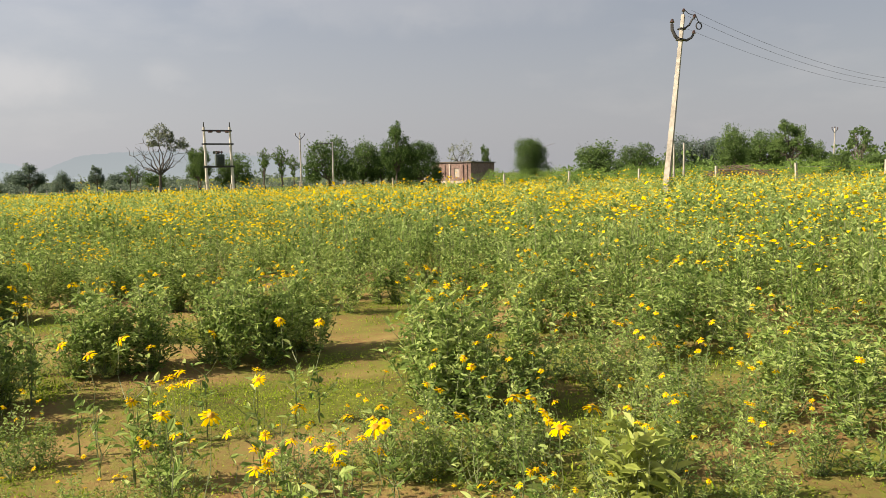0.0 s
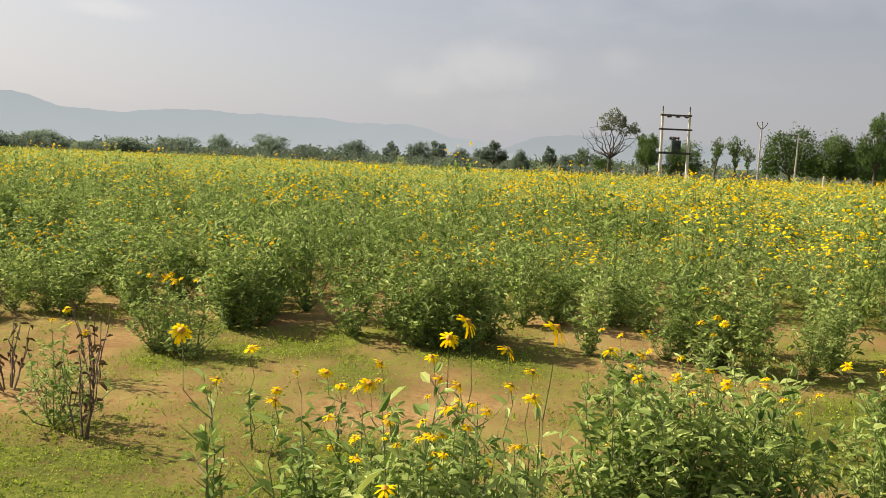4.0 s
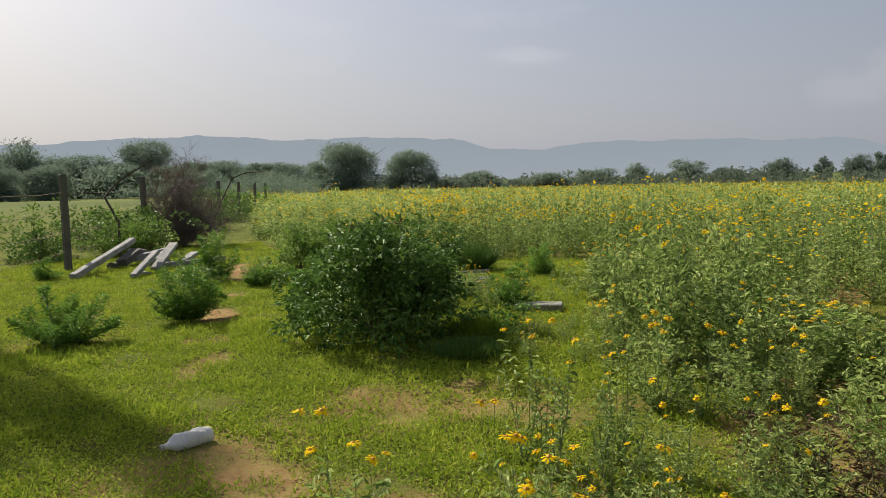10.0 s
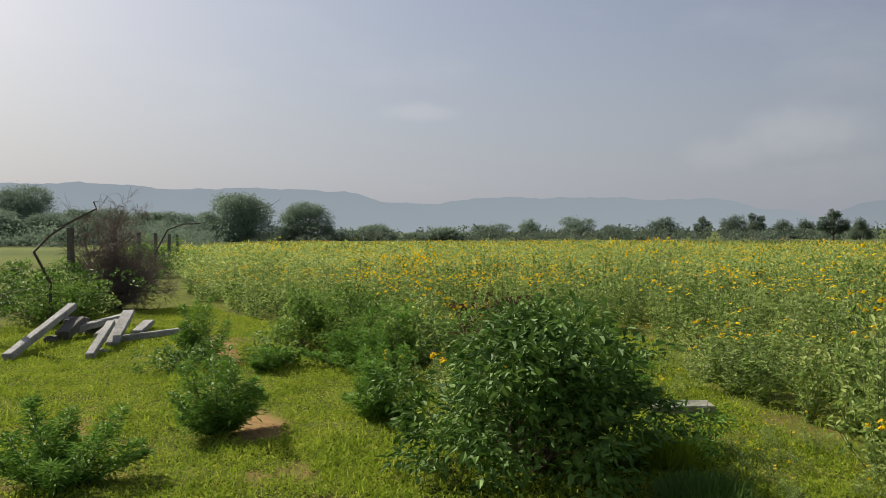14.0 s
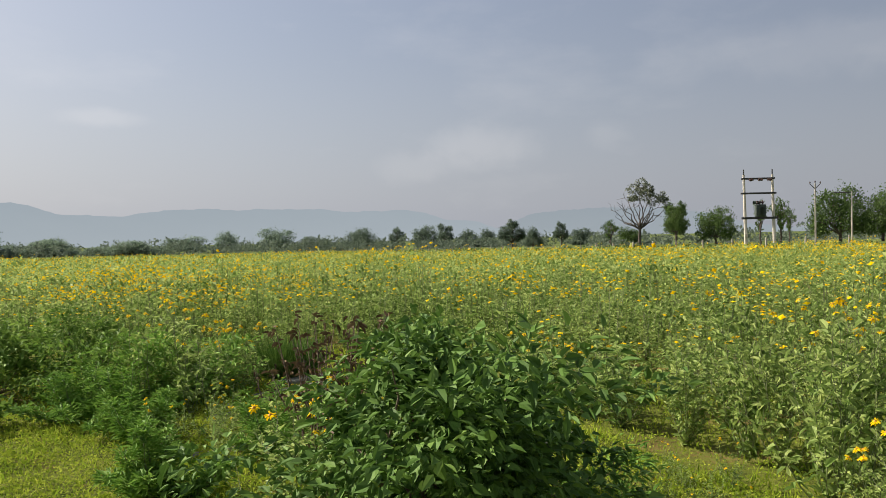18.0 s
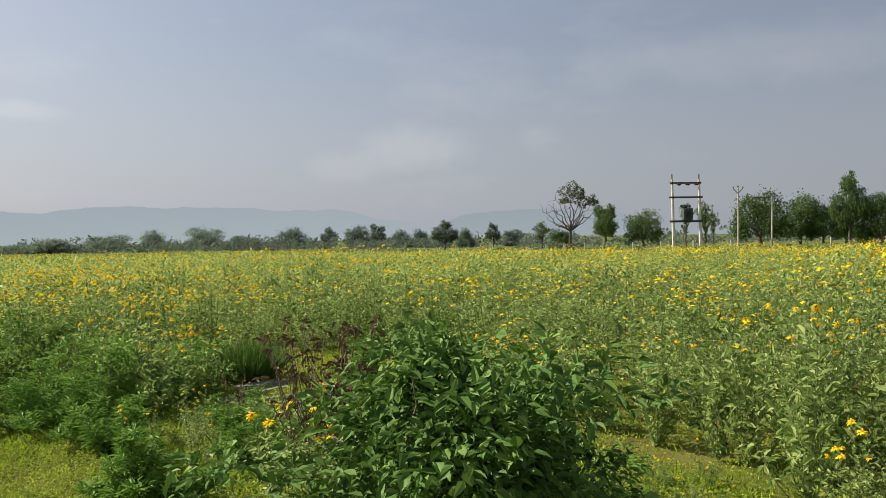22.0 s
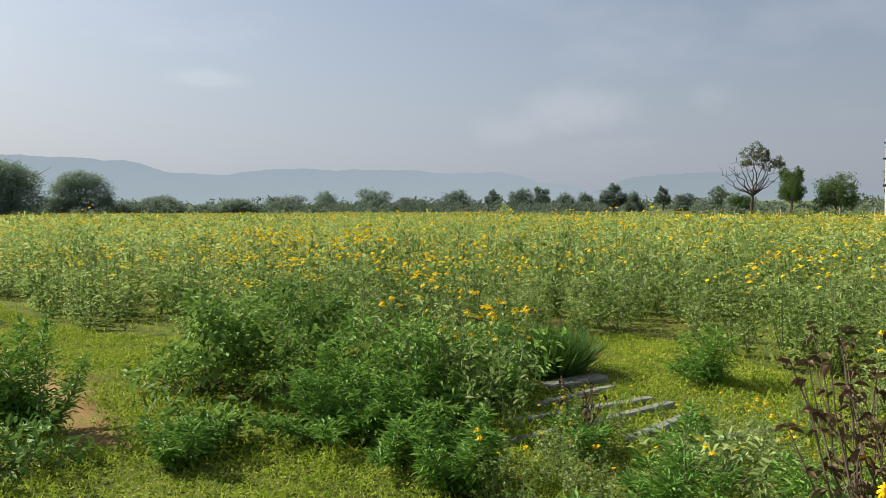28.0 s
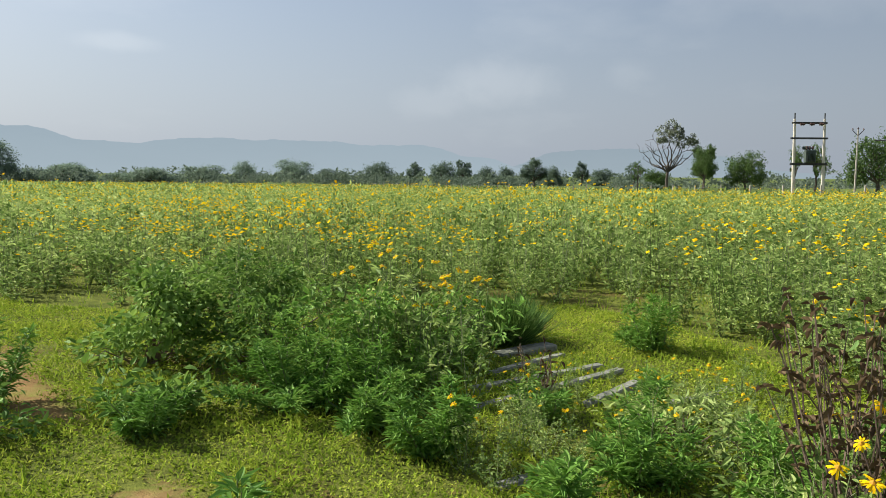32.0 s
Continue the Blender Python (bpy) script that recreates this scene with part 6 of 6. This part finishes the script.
def bare_tree(x, y, h, w):
    """A tree with bare spreading limbs and leaves at the crown only."""
    r = np.random.default_rng(77)
    wood, crown = Geo(), Geo()
    wood.add(*tube(bent((0, 0, -0.2), (0.2, 0, 0.3 * h), 6, 0.02), np.linspace(0.42, 0.30, 6), 8))
    ends = [(-0.50, 0.58), (-0.42, 0.70), (-0.33, 0.62), (-0.22, 0.78), (-0.12, 0.72), (-0.02, 0.9), (0.08, 0.95), (0.2, 0.86), (0.32, 0.78), (0.42, 0.70), (0.5, 0.62), (0.25, 0.6), (-0.4, 0.48), (0.36, 0.5)]
    for fx, fz in ends:
        tip = np.array([fx * w, r.normal(0, 0.16) * w, fz * h])
        p = bent((0.2, 0, 0.27 * h), tip, 7, 0.05)
        wood.add(*tube(p, np.linspace(0.20, 0.03, 7), 5))
        for _ in range(7):
            s = p[r.integers(3, 7)]
            q = s + r.normal(0, 0.055, 3) * h + (0, 0, 0.04 * h)
            wood.add(*tube(bent(s, q, 3, 0.06), [0.06, 0.04, 0.015], 4))
    for fx, fz, s in ((-0.05, 0.92, 0.16), (0.08, 0.97, 0.15), (0.0, 0.82, 0.17), (0.12, 0.84, 0.15), (0.34, 0.8, 0.15), (0.42, 0.72, 0.13), (0.27, 0.72, 0.14), (-0.1, 0.76, 0.10), (0.2, 0.9, 0.1)):
        crown.add(*crown_leaves(r, 230, (fx * w, r.normal(0, 0.05) * w, fz * h), (s * w, s * w, 0.55 * s * h), 0.42))
    root = tagged(new("tree"), "half-bare tree with pale spreading limbs and a thin crown", "tree", "trees round the field")
    part("trunk", wood, M_BARK, root)
    part("crown", crown, M_TREE_PALE, root)
    root.matrix_basis = tilted(x, y)


bare_tree(39.8, 201.0, 15.8, 13.2)


# ---------- growth beyond the field ----------
def scrub_band(name, label, spots, size, height, mat, seed, per=60, leaf=0.0):
    """A band of bushes, too far to tell apart."""
    r = np.random.default_rng(seed)
    g = Geo()
    for x, y in spots:
        s, h = size * r.uniform(0.6, 1.3), height * r.uniform(0.5, 1.25)
        g.add(*crown_leaves(r, per, (x, y, float(ground_z(x, y)) + 0.42 * h), (s, s, 0.55 * h), leaf or 0.16 * s + 0.12))
    tagged(new(name, g.mesh(name, [mat])), label, "scrub", kind="stuff")


def arc(lo, hi, near, far, n, seed):
    r = np.random.default_rng(seed)
    a, d = np.radians(r.uniform(lo, hi, n)), r.uniform(near, far, n)
    return np.stack([d * np.sin(a), d * np.cos(a)], -1)


# Far scrub and western hedge carry painted haze in their leaf colour.
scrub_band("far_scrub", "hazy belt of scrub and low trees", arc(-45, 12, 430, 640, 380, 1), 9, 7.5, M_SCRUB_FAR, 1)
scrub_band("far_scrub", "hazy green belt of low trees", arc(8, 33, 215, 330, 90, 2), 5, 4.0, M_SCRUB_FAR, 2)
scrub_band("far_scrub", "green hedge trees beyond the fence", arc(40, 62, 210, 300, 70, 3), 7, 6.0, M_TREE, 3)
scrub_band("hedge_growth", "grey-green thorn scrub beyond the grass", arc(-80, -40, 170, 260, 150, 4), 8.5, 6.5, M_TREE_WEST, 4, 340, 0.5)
r_bank = np.random.default_rng(6)
bank = np.array(along(FAR_LINE, 0.9))
bank = bank + r_bank.uniform(0, 1, (len(bank), 1)) ** 1.5 * np.array([[22.0, 9.0]]) + (1.2, 0.5)
scrub_band("rough_growth", "low rough scrub behind the far fence", bank, 1.1, 0.95, M_TREE, 6, 60, 0.22)
scrub_band("tall_crop", "bright green standing crop beyond the fence", arc(36, 62, 124, 150, 230, 5), 2.6, 2.0, M_CROP, 5, 110, 0.22)


# ---------- grass ----------
def grass(name, label, mat, n, near, far, length, width, seed, flat=0.0, power=1.0):
    r = np.random.default_rng(seed)
    k = r.integers(0, len(WALKED) - 1, n)
    u = r.uniform(0, 1, n)
    wp = np.array(WALKED)
    c = wp[k] + (wp[k + 1] - wp[k]) * u[:, None]
    a, d = r.uniform(0, 6.28, n), near + (far - near) * r.uniform(0, 1, n) ** power
    x, y = c[:, 0] + d * np.cos(a), c[:, 1] + d * np.sin(a)
    g0 = grassy(x, y)
    ok = (r.uniform(0, 1, n) < np.clip((g0 - 0.34) / 0.42, 0, 1) ** 1.5) & (y > -9.5)
    x, y = x[ok], y[ok]
    n = len(x)
    b = r.uniform(0, 6.28, n)
    al = np.stack([np.cos(b) * r.uniform(0.2, 1.0, n), np.sin(b) * r.uniform(0.2, 1.0, n), np.full(n, 1.0 - flat)], -1)
    up = np.stack([np.cos(b), np.sin(b), 0.4 + 2 * flat + 0 * b], -1) + r.normal(0, 0.6, (n, 3)) * (1, 1, 0.3)
    L = length * (1 - 0.55 / (1 + np.exp(-(x - 1.0) / 0.6))) * r.uniform(0.4, 1.3, n) * (0.50 + 1.0 * patches(x, y, 0.35, 9) ** 1.5)
    g = Geo().add(*leaves(np.stack([x, y, ground_z(x, y) + 0.004 + 0.02 * flat], -1), al, up, L, width * r.uniform(0.7, 1.3, n), 0.1, 0.25, fine=False))
    tagged(new(name, g.mesh(name, [mat])), label, "grass", kind="stuff")


grass("grass", "short bright green grass along the path", M_GRASS, 230000, 0.8, 9.5, 0.062, 0.0055, 41)
grass("ground_herbs", "low yellow-green herbs in the grass", M_HERB, 240000, 0.8, 9.0, 0.033, 0.015, 42, 0.55)
grass("grass", "grass further off towards the fence", M_GRASS, 90000, 6.0, 19.0, 0.09, 0.012, 43)


def meadow(name, label, mat, n, length, width, seed, flat):
    """Growth spread evenly over the grassy ground west of the path."""
    r = np.random.default_rng(seed)
    x, y = r.uniform(-13, 1.5, n), r.uniform(-3.5, 12, n)
    ok = (r.uniform(0, 1, n) < np.clip((grassy(x, y) - 0.36) / 0.36, 0, 1) ** 1.5) & ~inside(x, y, FIELD)
    x, y = x[ok], y[ok]
    n = len(x)
    b = r.uniform(0, 6.28, n)
    al = np.stack([np.cos(b) * r.uniform(0.3, 1.0, n), np.sin(b) * r.uniform(0.3, 1.0, n), r.uniform(0.3, 1.0, n) * (1 - flat) + 0.1], -1)
    L = length * (1 - 0.55 / (1 + np.exp(-(x - 1.0) / 0.6))) * r.uniform(0.4, 1.3, n) * (0.50 + 1.0 * patches(x, y, 0.35, 9) ** 1.5)
    z = ground_z(x, y) + 0.005 + 0.05 * flat * r.uniform(0, 1, n) * patches(x, y, 0.45, 9)
    g = Geo().add(*leaves(np.stack([x, y, z], -1), al, np.stack([0.3 * np.cos(b), 0.3 * np.sin(b), 1.0 + 0 * b], -1) + r.normal(0, 0.55, (n, 3)) * (1, 1, 0.3), L, width * r.uniform(0.7, 1.3, n), 0.12, 0.2, fine=False))
    tagged(new(name, g.mesh(name, [mat])), label, "grass", kind="stuff")


meadow("ground_herbs", "carpet of small yellow-green herbs", M_HERB, 330000, 0.038, 0.016, 51, 0.45)
meadow("grass", "uneven green grass between the shrubs", M_GRASS, 190000, 0.062, 0.0055, 52, 0.0)
for root, m in USED.values():
    root.matrix_basis = m
